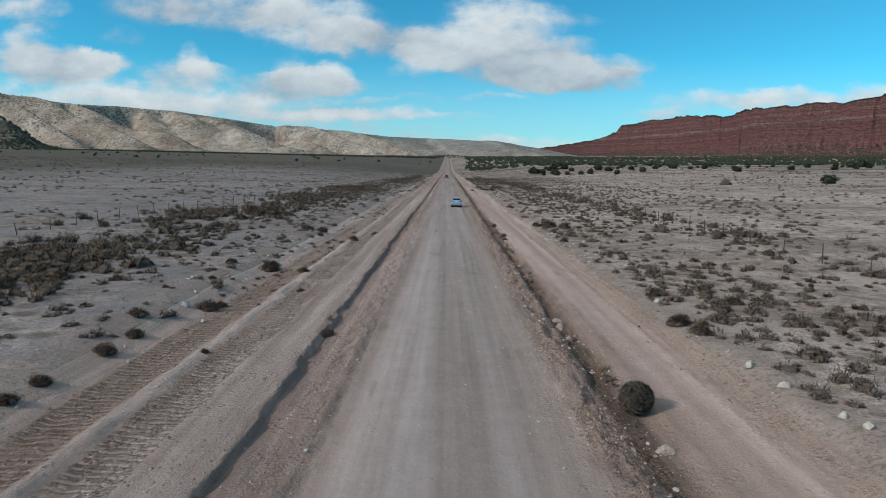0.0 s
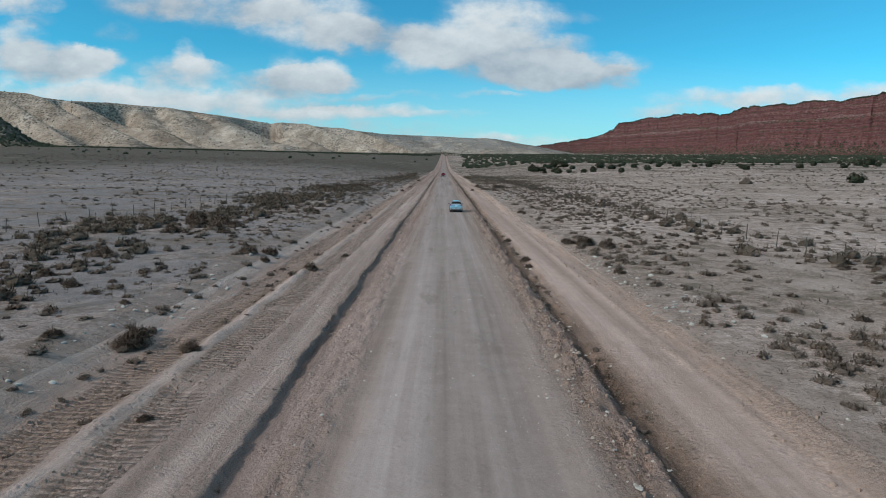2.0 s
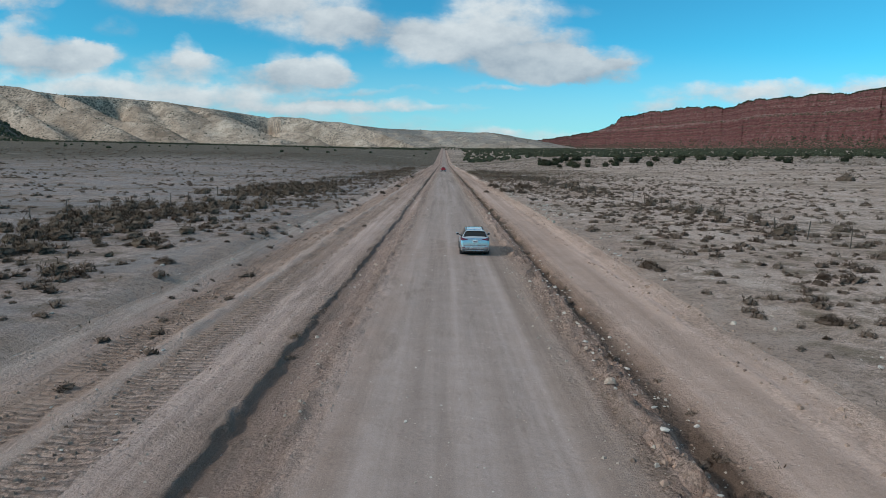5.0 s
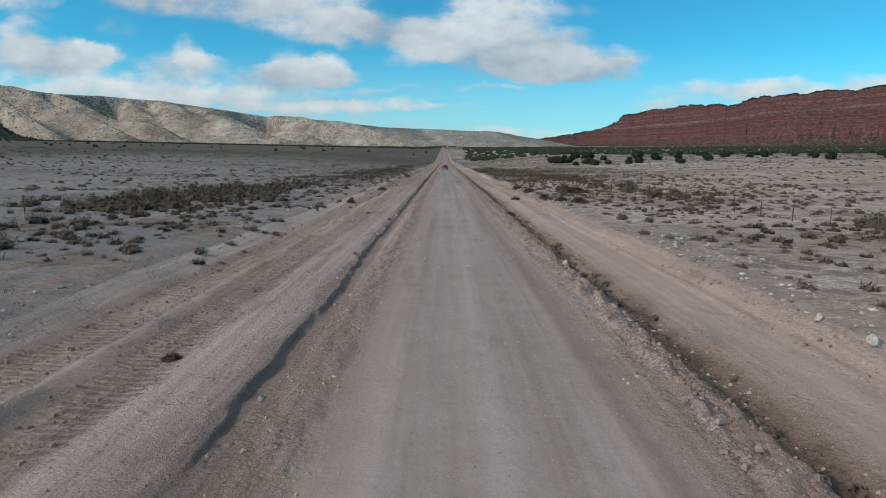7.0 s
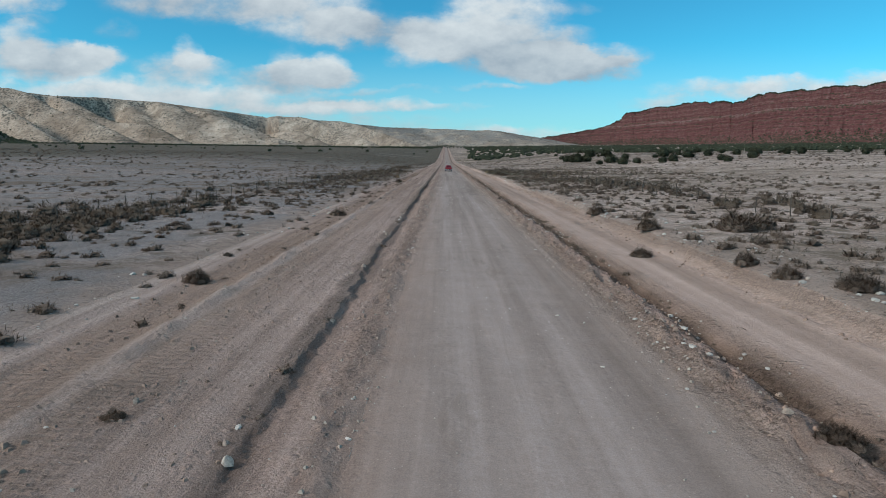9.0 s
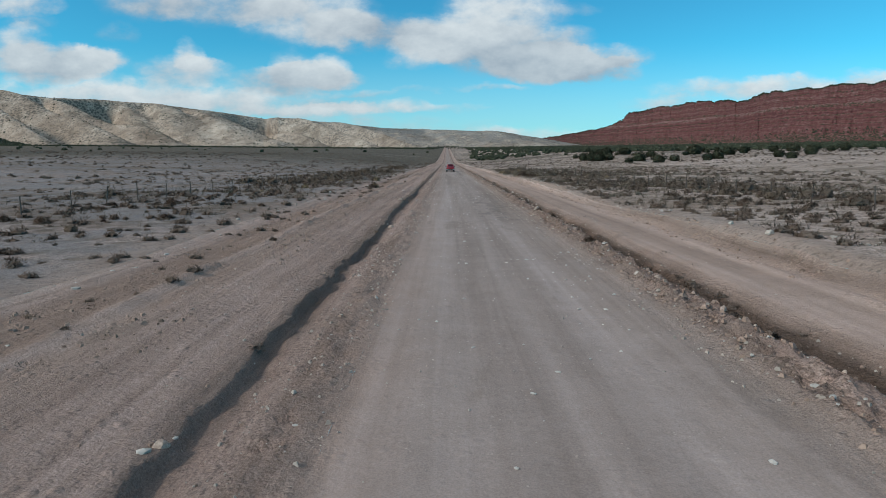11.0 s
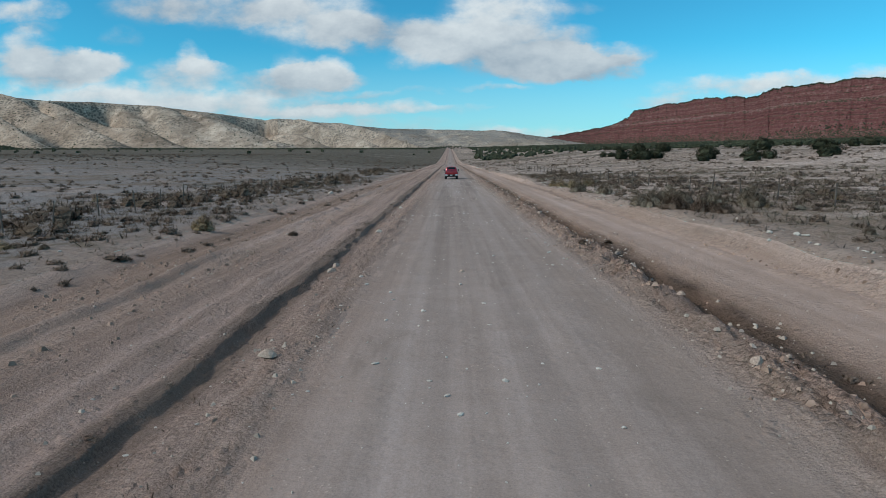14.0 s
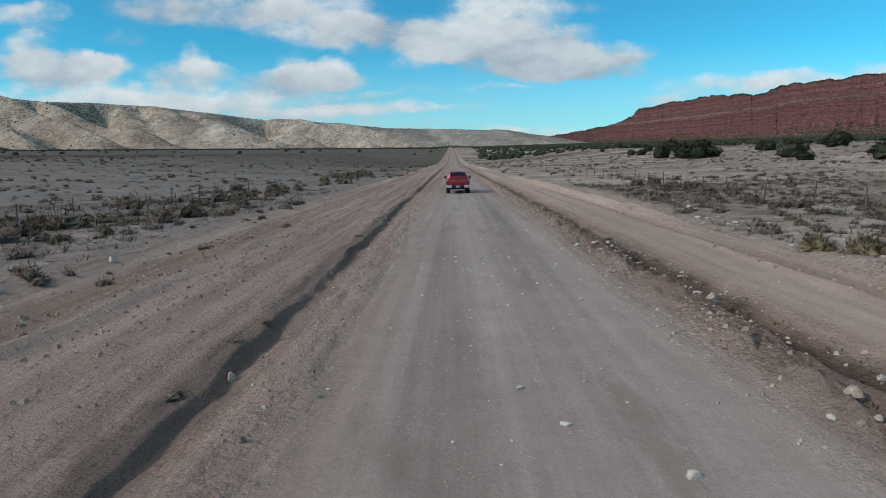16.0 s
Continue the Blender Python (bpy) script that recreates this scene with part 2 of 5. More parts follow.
    # tone varies by crumb and drops towards its edge, colouring in the shade between clods
    tone = n.math("SUBTRACT", n.math("ADD", n.math("MULTIPLY", cell, 0.5), n.math("ADD", n.math("MULTIPLY", fine, 0.7), 0.30)), n.math("MULTIPLY", chunk.outputs["Distance"], 0.5))
    loose = n.math("MAXIMUM", n.math("MULTIPLY", crumbs, 0.55), n.math("MULTIPLY", n.math("MULTIPLY", print_, n.fac(n.noise(scaled(n, p, (1.0, 0.3, 0.0)), 1.3, 4, 0.7), 0.38, 0.50)), 0.62))
    c = n.mix(n.math("MULTIPLY", loose, 0.9), c, n.mix(1.0, c, n.ramp(tone, [(0.42, (0.42, 0.39, 0.36)), (0.62, (1.0, 0.96, 0.91)), (0.82, (1.55, 1.50, 1.46))]), "MULTIPLY"))
    h = n.math("SUBTRACT", h, n.math("MULTIPLY", n.math("MULTIPLY", loose, chunk.outputs["Distance"]), 0.55))
    h = n.math("ADD", h, n.math("MULTIPLY", n.math("MULTIPLY", print_, n.math("MULTIPLY", tread, n.fac(rough_f, 0.30, 0.55))), 0.7))
    wild = n.math("MULTIPLY", n.fac(n.math("ABSOLUTE", sx.outputs[0]), 2.2, 3.6, 0.20, 1.0), lane_calm)
    bn = n.add("ShaderNodeBump", {"Height": h, "Strength": wild, "Distance": 0.17})
    b = n.add("ShaderNodeBsdfPrincipled", {"Base Color": c, "Roughness": 0.97, "Specular IOR Level": 0.1, "Normal": bn.outputs[0]})
    n.t.links.new(b.outputs[0], n.add("ShaderNodeOutputMaterial").inputs[0])
    return m


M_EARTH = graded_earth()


def desert_material(name, gain, patches, crust, cover):
    m, n, p = material(name)
    big = n.noise(p, 0.03, 6, 0.6)
    mid = n.noise(scaled(n, p, (1.0, 0.6, 1.0)), 0.16, 6, 0.65)
    med = n.noise(p, 0.9, 5, 0.7)
    fine = n.noise(p, 9.0, 4, 0.7)
    f = n.math("ADD", n.math("MULTIPLY", mid, 0.5), n.math("ADD", n.math("MULTIPLY", med, 0.3), n.math("MULTIPLY", fine, 0.2)))
    c = n.ramp(f, [(0.36, (0.24, 0.188, 0.162)), (0.47, (0.36, 0.290, 0.255)), (0.58, (0.47, 0.395, 0.36)), (0.70, (0.57, 0.51, 0.48))])
    c = n.mix(n.math("MULTIPLY", n.fac(big, 0.48, 0.62), 0.5), c, (0.165, 0.120, 0.09))
    band = n.noise(scaled(n, p, (0.25, 1.0, 0.0)), 0.030, 5, 0.6)
    c = n.mix(n.math("MULTIPLY", n.fac(band, 0.47, 0.58), 0.55), c, (0.15, 0.118, 0.092))
    vor = n.add("ShaderNodeTexVoronoi", {"Vector": scaled(n, p, (1.0, 1.0, 0.0)), "Scale": 0.85, "Randomness": 1.0})
    tuft = n.math("MULTIPLY", n.fac(n.math("ADD", vor.outputs["Distance"], n.math("MULTIPLY", n.math("SUBTRACT", fine, 0.5), 0.5)), 0.55, 0.25), n.fac(n.noise(p, 0.25, 5, 0.7), 0.36, 0.50))
    c = n.mix(n.math("MULTIPLY", tuft, 0.72), c, (0.115, 0.095, 0.07))
    litter = n.math("MULTIPLY", n.fac(n.noise(p, 2.2, 6, 0.75), 0.46, 0.58), 0.62)
    c = n.mix(litter, c, (0.16, 0.13, 0.105))
    far = n.add("ShaderNodeSeparateXYZ", {"Vector": p})
    spread_ = n.math("MAXIMUM", far.outputs[1], n.math("MULTIPLY", n.math("ABSOLUTE", far.outputs[0]), 2.6))
    scrub = n.math("MULTIPLY", n.fac(n.noise(scaled(n, p, (0.5, 1.0, 0.0)), 0.020, 8, 0.72), *cover), n.fac(spread_, 200.0, 620.0))
    crumb = n.noise(p, 6.0, 6, 0.75)
    xw = n.math("ADD", far.outputs[0], n.math("MULTIPLY", n.math("SUBTRACT", n.noise(p, 0.5, 6, 0.7), 0.5), 5.0))
    side = n.math("ADD", n.fac(xw, -13.6, -11.0), n.math("SUBTRACT", n.fac(xw, 11.2, 8.6), 1.0))
    near = n.math("MULTIPLY", side, 0.85, clamp=True)
    pale = n.math("MULTIPLY", n.fac(n.noise(p, 0.14, 5, 0.65), *patches), 0.75)
    c = n.mix(pale, c, n.ramp(crumb, [(0.38, tuple(0.5 * v for v in crust)), (0.62, crust)]))
    c = n.mix(1.0, c, n.ramp(n.noise(p, 24.0, 3, 0.7), [(0.36, tuple(0.55 * g for g in gain)), (0.5, gain), (0.64, tuple(1.5 * g for g in gain))]), "MULTIPLY")
    c = n.mix(near, c, n.ramp(n.math("ADD", n.math("MULTIPLY", med, 0.6), n.math("MULTIPLY", fine, 0.4)), [(0.35, (0.25, 0.185, 0.152)), (0.65, (0.42, 0.325, 0.275))]))
    c = n.mix(n.math("MULTIPLY", n.fac(crumb, 0.53, 0.60), 0.62), c, (0.13, 0.105, 0.085))
    c = n.mix(n.math("MULTIPLY", scrub, 0.93), c, n.ramp(n.noise(p, 0.35, 6, 0.75), [(0.40, (0.055, 0.050, 0.036)), (0.60, (0.15, 0.125, 0.098))]))
    h = n.math("ADD", n.math("MULTIPLY", med, 0.7), n.math("ADD", n.math("MULTIPLY", fine, 0.4), n.math("MULTIPLY", crumb, 0.7)))
    return finish(m, n, c, 1.0, h, 1.0, 0.10, spec=0.05)


M_WEST = desert_material("grey_desert_soil", (0.93, 0.915, 0.92), (0.42, 0.56), (0.36, 0.338, 0.33), (0.30, 0.43))
M_EAST = desert_material("pale_desert_soil", (1.36, 1.30, 1.26), (0.50, 0.62), (0.46, 0.385, 0.34), (0.44, 0.60))


def hill_material(name, woods):
    """Pale limestone rubble slopes stippled with junipers, thicker towards the rim; denser stipple also paints shade on
    slopes turned from the sun, and grey paints haze on the far end.
    """
    m, n, p = material(name)
    big = n.noise(p, 0.004, 5, 0.55)
    med = n.noise(p, 0.022, 6, 0.62)
    c = n.ramp(n.math("ADD", n.math("MULTIPLY", big, 0.55), n.math("MULTIPLY", med, 0.45)),
               [(0.38, (0.22, 0.172, 0.134)), (0.5, (0.375, 0.305, 0.242)), (0.62, (0.57, 0.48, 0.39))])
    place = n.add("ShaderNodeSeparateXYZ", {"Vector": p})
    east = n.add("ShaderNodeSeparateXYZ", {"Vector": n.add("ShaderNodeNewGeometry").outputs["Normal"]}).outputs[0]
    # stipple thickens where the normal faces east: the spurs' shaded sides put into the colour
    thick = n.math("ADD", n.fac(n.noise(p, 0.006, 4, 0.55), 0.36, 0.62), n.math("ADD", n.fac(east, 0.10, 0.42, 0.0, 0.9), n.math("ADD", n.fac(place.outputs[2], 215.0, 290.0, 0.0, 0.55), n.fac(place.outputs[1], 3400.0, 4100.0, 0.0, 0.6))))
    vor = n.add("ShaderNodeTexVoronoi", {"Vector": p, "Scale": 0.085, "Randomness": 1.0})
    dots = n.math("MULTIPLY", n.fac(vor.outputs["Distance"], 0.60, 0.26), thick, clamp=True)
    vor2 = n.add("ShaderNodeTexVoronoi", {"Vector": p, "Scale": 0.13, "Randomness": 1.0})
    dots2 = n.math("MULTIPLY", n.fac(vor2.outputs["Distance"], 0.52, 0.2), 0.66)
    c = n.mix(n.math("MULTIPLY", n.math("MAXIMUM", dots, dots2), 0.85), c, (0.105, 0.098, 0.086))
    # patchy grey over the far tree cover, painting in the haze of distance
    far_haze = n.math("MULTIPLY", n.fac(place.outputs[1], 3500.0, 4100.0), n.fac(n.noise(p, 0.012, 5, 0.65), 0.36, 0.56, 0.15, 0.6))
    c = n.mix(far_haze, c, (0.22, 0.225, 0.22))
    c = n.mix(n.math("MULTIPLY", n.fac(n.noise(p, 0.03, 5, 0.65), 0.30, 0.50), woods), c, (0.060, 0.060, 0.050))
    return finish(m, n, c, 1.0, med, 0.35, 5.0, spec=0.0)


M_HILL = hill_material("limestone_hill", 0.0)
M_SPUR = hill_material("wooded_spur", 0.85)


def cliff_material():
    m, n, p = material("red_sandstone")
    z = n.add("ShaderNodeSeparateXYZ", {"Vector": p}).outputs[2]
    wob = n.noise(p, 0.01, 4, 0.6)
    lay = n.add("ShaderNodeCombineXYZ", {"X": 0.0, "Y": 0.0, "Z": n.math("ADD", n.math("MULTIPLY", z, 0.035), n.math("MULTIPLY", wob, 1.6))}).outputs[0]
    band = n.noise(lay, 1.0, 6, 0.7)
    fine = n.noise(p, 0.08, 5, 0.7)
    vert = n.noise(scaled(n, p, (0.075, 0.075, 0.004)), 1.0, 6, 0.7)
    # fine strata whose dark lines also paint the shadows under the ledges
    ledge_shade = n.noise(scaled(n, lay, (0.0, 0.0, 4.3)), 1.0, 4, 0.6)
    band = n.math("ADD", n.math("MULTIPLY", band, 0.68), n.math("MULTIPLY", ledge_shade, 0.32))
    f = n.math("ADD", n.math("MULTIPLY", band, 0.66), n.math("ADD", n.math("MULTIPLY", vert, 0.12), n.math("MULTIPLY", fine, 0.22)))
    c = n.ramp(f, [(0.39, (0.040, 0.022, 0.024)), (0.45, (0.105, 0.044, 0.043)), (0.51, (0.155, 0.070, 0.066)), (0.56, (0.20, 0.122, 0.112)), (0.61, (0.30, 0.24, 0.22))])
    up = n.add("ShaderNodeSeparateXYZ", {"Vector": n.add("ShaderNodeNewGeometry").outputs["Normal"]}).outputs[2]
    vor = n.add("ShaderNodeTexVoronoi", {"Vector": p, "Scale": 0.09, "Randomness": 1.0})
    green = n.math("MULTIPLY", n.fac(up, 0.45, 0.85), n.fac(vor.outputs["Distance"], 0.66, 0.34))
    c = n.mix(n.math("MULTIPLY", green, 0.9), c, (0.055, 0.055, 0.035))
    return finish(m, n, c, 1.0, n.math("ADD", fine, vert), 0.7, 5.0, spec=0.0)


M_CLIFF = cliff_material()


def leafy(name, a, b, rough=0.95):
    """Twiggy foliage: tone changes from plant to plant, from clump to clump and from twig to twig."""
    m, n, p = material(name)
    rnd = n.add("ShaderNodeNewGeometry").outputs["Random Per Island"]
    own = n.add("ShaderNodeObjectInfo").outputs["Random"]
    clump = n.noise(p, 4.0, 5, 0.7)
    twig = n.noise(p, 26.0, 4, 0.75)
    f = n.math("ADD", n.math("MULTIPLY", rnd, 0.16), n.math("ADD", n.math("MULTIPLY", own, 0.22), n.math("ADD", n.math("MULTIPLY", clump, 0.42), n.math("MULTIPLY", n.fac(twig, 0.34, 0.66), 0.28))))
    return finish(m, n, n.ramp(f, [(0.22, tuple(0.7 * v for v in a)), (0.48, a), (0.80, b)]), rough, twig, 0.6, 0.05, spec=0.05)


M_SAGE = leafy("sage_twigs", (0.130, 0.098, 0.078), (0.255, 0.200, 0.162))
M_BRUSH = leafy("brown_brush", (0.108, 0.084, 0.065), (0.205, 0.166, 0.130))
M_TUMBLE = leafy("tumbleweed_stems", (0.15, 0.125, 0.103), (0.36, 0.31, 0.26))
M_DRY = leafy("dry_twigs", (0.28, 0.222, 0.138), (0.48, 0.40, 0.265))
M_LOW = leafy("low_scrub", (0.13, 0.110, 0.088), (0.25, 0.212, 0.170))
M_GREY = leafy("grey_rabbitbrush", (0.20, 0.172, 0.135), (0.37, 0.325, 0.255))
M_GRASS = leafy("bunch_grass", (0.20, 0.170, 0.132), (0.38, 0.335, 0.265))
M_JUNIPER = leafy("juniper_needles", (0.048, 0.055, 0.036), (0.115, 0.122, 0.080))


def plain(name, col, rough=0.5, metal=0.0, var=0.12, scale=6.0, **kw):
    m, n, p = material(name)
    f = n.noise(p, scale, 5, 0.6)
    lo = tuple(c * (1 - var) for c in col)
    hi = tuple(min(1, c * (1 + var)) for c in col)
    return finish(m, n, n.ramp(f, [(0.3, lo), (0.7, hi)]), rough, f, kw.pop("bump", 0.05), 0.01, metal, **kw)


M_ROCK = plain("pale_rock", (0.47, 0.405, 0.345), 0.9, var=0.3, scale=5, bump=0.6)
M_BOULDER = plain("brown_rock", (0.38, 0.295, 0.24), 0.95, var=0.35, scale=6, bump=0.8)
M_BARK = plain("grey_bark", (0.12, 0.10, 0.085), 0.95, var=0.3, bump=0.6)
M_POST = plain("weathered_wood", (0.13, 0.11, 0.095), 0.95, var=0.3, bump=0.5)
M_WIRE = plain("rusty_wire", (0.16, 0.14, 0.13), 0.6, 0.8)

# ---- land ----
_tab = np.random.RandomState(5).rand(256, 256)


def vnoise(x, y, seed=0):
    """Smooth value noise of arrays, -1 to 1."""
    x = np.asarray(x, float) + seed * 17.31
    y = np.asarray(y, float) + seed * 9.77
    xi, yi = np.floor(x).astype(int), np.floor(y).astype(int)
    fx, fy = x - xi, y - yi
    fx, fy = fx * fx * (3 - 2 * fx), fy * fy * (3 - 2 * fy)
    g = lambda a, b: _tab[a & 255, b & 255]
    return 2 * ((g(xi, yi) * (1 - fx) + g(xi + 1, yi) * fx) * (1 - fy) + (g(xi, yi + 1) * (1 - fx) + g(xi + 1, yi + 1) * fx) * fy) - 1


def fbm(x, y, seed=0, octaves=4, gain=0.5):
    total, amp = 0.0, 1.0
    for o in range(octaves):
        total = total + amp * vnoise(x * 2 ** o, y * 2 ** o, seed + o)
        amp *= gain
    return total


def smooth(a, b, v):
    t = np.clip((np.asarray(v, float) - a) / (b - a), 0, 1)
    return t * t * (3 - 2 * t)


def land(x, y):
    """Height of the ground at x, y (arrays)."""
    x, y = np.asarray(x, float), np.asarray(y, float)
    ax = np.abs(x)
    side = smooth(15, 120, ax)
    far = side * (0.013 * np.maximum(ax - 20, 0) + 0.013 * np.maximum(y - 200, 0)) + (1 - side) * 0.018 * np.maximum(y - 700, 0)
    far = far + 0.008 * np.maximum(y - 900, 0)
    near = 1 - smooth(300, 900, y)
    # wavering edges of the graded strip
    wl = 0.25 * vnoise(y * 0.11, 0, 3) + 0.12 * vnoise(y * 0.6, 0, 4)
    wr = 0.25 * vnoise(y * 0.10, 0, 5) + 0.15 * vnoise(y * 0.5, 0, 6)
    desert_l = smooth(-9.7, -12.4, x + wl)
    desert_r = smooth(7.7, 8.9, x + wr)
    lumps = 0.045 * fbm(x * 0.5, y * 0.5, 11, 4, 0.65) + 0.20 * fbm(x * 0.06, y * 0.06, 12, 3)
    z = (desert_l * (0.62 - 0.32 * smooth(110, 200, y)) + desert_r * 0.55) + (desert_l + desert_r) * lumps
    # bladed strips beside the road
    cut = x + 4.62 - 0.25 * smooth(40, 160, y) + wl * 0.5 + 0.07 * vnoise(y * 0.9, 0, 76) + 0.09 * fbm(x * 1.2, y * 2.6, 77, 3, 0.7)
    shallow = 1 - 0.5 * (smooth(45, 75, y) - smooth(165, 200, y)) - 0.38 * smooth(222, 260, y)
    strip_l = smooth(0.07, -0.05, cut) * (1 - desert_l)
    z = z + strip_l * (0.13 * shallow + 0.05 * vnoise(y * 0.09, 8, 78) + 0.03 * fbm(x * 0.8, y * 0.3, 13, 4) + 0.022 * fbm(x * 3.1, y * 2.3, 74, 3) + smooth(185, 245, y) * (0.045 * fbm(x * 1.9, y * 0.10, 82, 3) + 0.03 * fbm(x * 2.2, y * 0.9, 83, 3)))
    strip_r = smooth(4.9, 5.6, x + wr * 0.4) * (1 - desert_r)
    z = z + strip_r * (0.16 + 0.025 * fbm(x * 0.7, y * 0.2, 14, 4) + 0.010 * fbm(x * 3.1, y * 2.3, 75, 3))
    # rough windrows along both road edges
    z = z + 0.09 * np.exp(-((x + 3.25 + 0.1 * wl) / 0.5) ** 2) * (0.9 + 0.7 * fbm(x * 3.5, y * 1.9, 15, 3, 0.7))
    z = z + 0.15 * np.exp(-((x - 3.85 - 0.3 * wr) / 0.5) ** 2) * (0.9 + 1.0 * fbm(x * 3.0, y * 1.9, 16, 3, 0.7))
    # ditches
    z = z - 0.12 * shallow * np.exp(-(np.maximum(cut, 0) / (0.40 + 0.14 * vnoise(y * 0.5, 4, 72))) ** 2) * (1 - strip_l) * (1 - desert_l) * (0.9 + 0.5 * vnoise(y * 0.3, 1, 17) + 0.35 * vnoise(y * 1.7, 1, 27))
    z = z - 0.16 * np.exp(-((x - 4.60 - wr * 0.4 - 0.12 * vnoise(y * 1.1, 6, 73)) / 0.24) ** 4) * (0.7 + 0.7 * vnoise(y * 0.35, 2, 18) + 0.3 * vnoise(y * 1.7, 3, 28))
    # crawler tread marks
    for cx, w in ((-9.15, 0.62), (-7.05, 0.62)):
        mask = np.exp(-((x - cx - 0.2 * vnoise(y * 0.03, 0, 19)) / w) ** 6) * smooth(215, 150, y) * np.clip(0.75 + 0.6 * vnoise(y * 0.08, cx, 20), 0, 1)
        z = z + mask * (0.03 * vnoise(x * 4, y * 3, 29) - 0.05)
    # a ridge left by the blade
    z = z + 0.09 * np.exp(-((x + 8.1) / 0.22) ** 2) * (1 + fbm(y * 0.7, x, 21, 3)) + 0.04 * np.exp(-((x - 7.4 - wr * 0.3) / 0.18) ** 2) * (1 + fbm(y * 0.7, x, 22, 3))
    # road ruts
    road = smooth(3.6, 2.6, ax)
    z = z + road * (0.018 * fbm(x * 1.3, y * 0.02, 23, 4) + 0.012 * fbm(x * 2.0, y * 1.4, 24, 4) + 0.03 * (1 - (x / 3.2) ** 2))
    z = z * near + far + (1 - near) * (0.4 * (desert_l + desert_r))
    return z


def spaced(a, b, first, growth):
    out, step = [a], first
    while abs(out[-1] - a) < abs(b - a):
        out.append(out[-1] + math.copysign(step, b - a))
        step *= growth
    out[-1] = b
    return out[1:]


def sheet(name, xs, ys, zs, mat, smooth_shade=True):
    """A grid mesh from 2-D arrays of coordinates."""
    nv, nu = xs.shape
    me = bpy.data.meshes.new(name)
    co = np.stack([xs, ys, zs], -1).reshape(-1, 3).astype(np.float32)
    i = np.arange(nv * nu).reshape(nv, nu)
    quads = np.stack([i[:-1, :-1], i[:-1, 1:], i[1:, 1:], i[1:, :-1]], -1).reshape(-1, 4)
    me.vertices.add(len(co))
    me.vertices.foreach_set("co", co.ravel())
    me.loops.add(quads.size)
    me.loops.foreach_set("vertex_index", quads.ravel().astype(np.int32))
    me.polygons.add(len(quads))
    me.polygons.foreach_set("loop_start", (np.arange(len(quads)) * 4).astype(np.int32))
    me.polygons.foreach_set("loop_total", np.full(len(quads), 4, np.int32))
    me.update(calc_edges=True)
    me.polygons.foreach_set("use_smooth", np.full(len(quads), smooth_shade))
    me.materials.append(mat)
    return new(name, me)


YS = np.array(spaced(-14, -2500, 1.0, 1.35)[::-1] + list(np.arange(-14, 335, 0.31)) + spaced(335, 4900, 0.35, 1.045))
YF = np.array(list(np.arange(-14, 215, 0.19)) + [v for v in YS if v > 215])
YG = np.array(spaced(-14, -2500, 1.0, 1.35)[::-1] + list(np.arange(-14, 335, 0.5)) + spaced(335, 4900, 0.55, 1.05))
STRIPS = [("ground_west", list(spaced(-11.2, -4700, 0.25, 1.10)[::-1]) + [-11.2], YG, M_WEST, "pale dry desert flat with sparse scrub beside the road", "ground"),
          ("shoulder_west", list(np.linspace(-11.2, -5.05, 44)), YF, M_EARTH, "bladed reddish dirt shoulder with crawler tread marks", "shoulder"),
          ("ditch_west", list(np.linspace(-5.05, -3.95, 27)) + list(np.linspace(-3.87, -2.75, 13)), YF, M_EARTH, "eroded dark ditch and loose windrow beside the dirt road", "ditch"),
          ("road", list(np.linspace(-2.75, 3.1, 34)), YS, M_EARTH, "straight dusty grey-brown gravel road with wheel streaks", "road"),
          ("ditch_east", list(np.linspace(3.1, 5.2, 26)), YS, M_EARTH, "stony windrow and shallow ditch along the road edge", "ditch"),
          ("shoulder_east", list(np.linspace(5.2, 8.5, 28)), YS, M_EARTH, "smooth reddish bladed dirt lane beside the road", "shoulder"),
          ("ground_east", [8.5] + list(spaced(8.5, 4700, 0.25, 1.10)), YG, M_EAST, "pale dry desert flat with scrub rising to red cliffs", "ground")]
for name, cols, rows, mat, label, cat in STRIPS:
    gx, gy = np.meshgrid(np.array(cols), rows)
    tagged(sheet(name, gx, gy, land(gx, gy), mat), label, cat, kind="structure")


def along(table, a):
    """Rows of a table (first column ascending) read at a."""
    table = np.array(table, float)
    return [np.interp(a, table[:, 0], table[:, k]) for k in range(1, table.shape[1])]


# hills: bearing (across / ahead), distance ahead of foot and crest, crest height
HILLS = [(-1.35, 900, 1500, 300), (-0.95, 1650, 2250, 310), (-0.723, 2150, 2800, 315), (-0.605, 2500, 3100, 297), (-0.54, 2700, 3250, 304), (-0.46, 2880, 3400, 299),
         (-0.378, 3060, 3550, 277), (-0.323, 3180, 3720, 262), (-0.278, 3280, 3760, 238), (-0.259, 3200, 3640, 240), (-0.177, 3500, 3900, 224),
         (-0.086, 3780, 4150, 201), (0.0055, 3980, 4330, 198), (0.0785, 4120, 4430, 188), (0.1427, 4250, 4500, 150), (0.22, 4380, 4520, 88)]
az = np.linspace(-1.2, 0.22, 760)
v = np.concatenate([np.linspace(0, 1, 70), [1.06, 1.15, 1.3]])
A, V = np.meshgrid(az, v)
foot, crest, top = along(HILLS, A)
foot = foot * 0.86
arc = np.cumsum(np.hypot(np.gradient(az * foot[0]), np.gradient(foot[0])))
U = np.tile(arc, (len(v), 1))
slant = (U + 540 * V) / 250
spur = 1 - np.sqrt(vnoise(slant, V * 0.35 + U / 1500, 31) ** 2 + 0.012) * 2
gully = 1 - np.sqrt(vnoise((U + 480 * V) / 125, V * 0.9, 33) ** 2 + 0.02) * 1.7
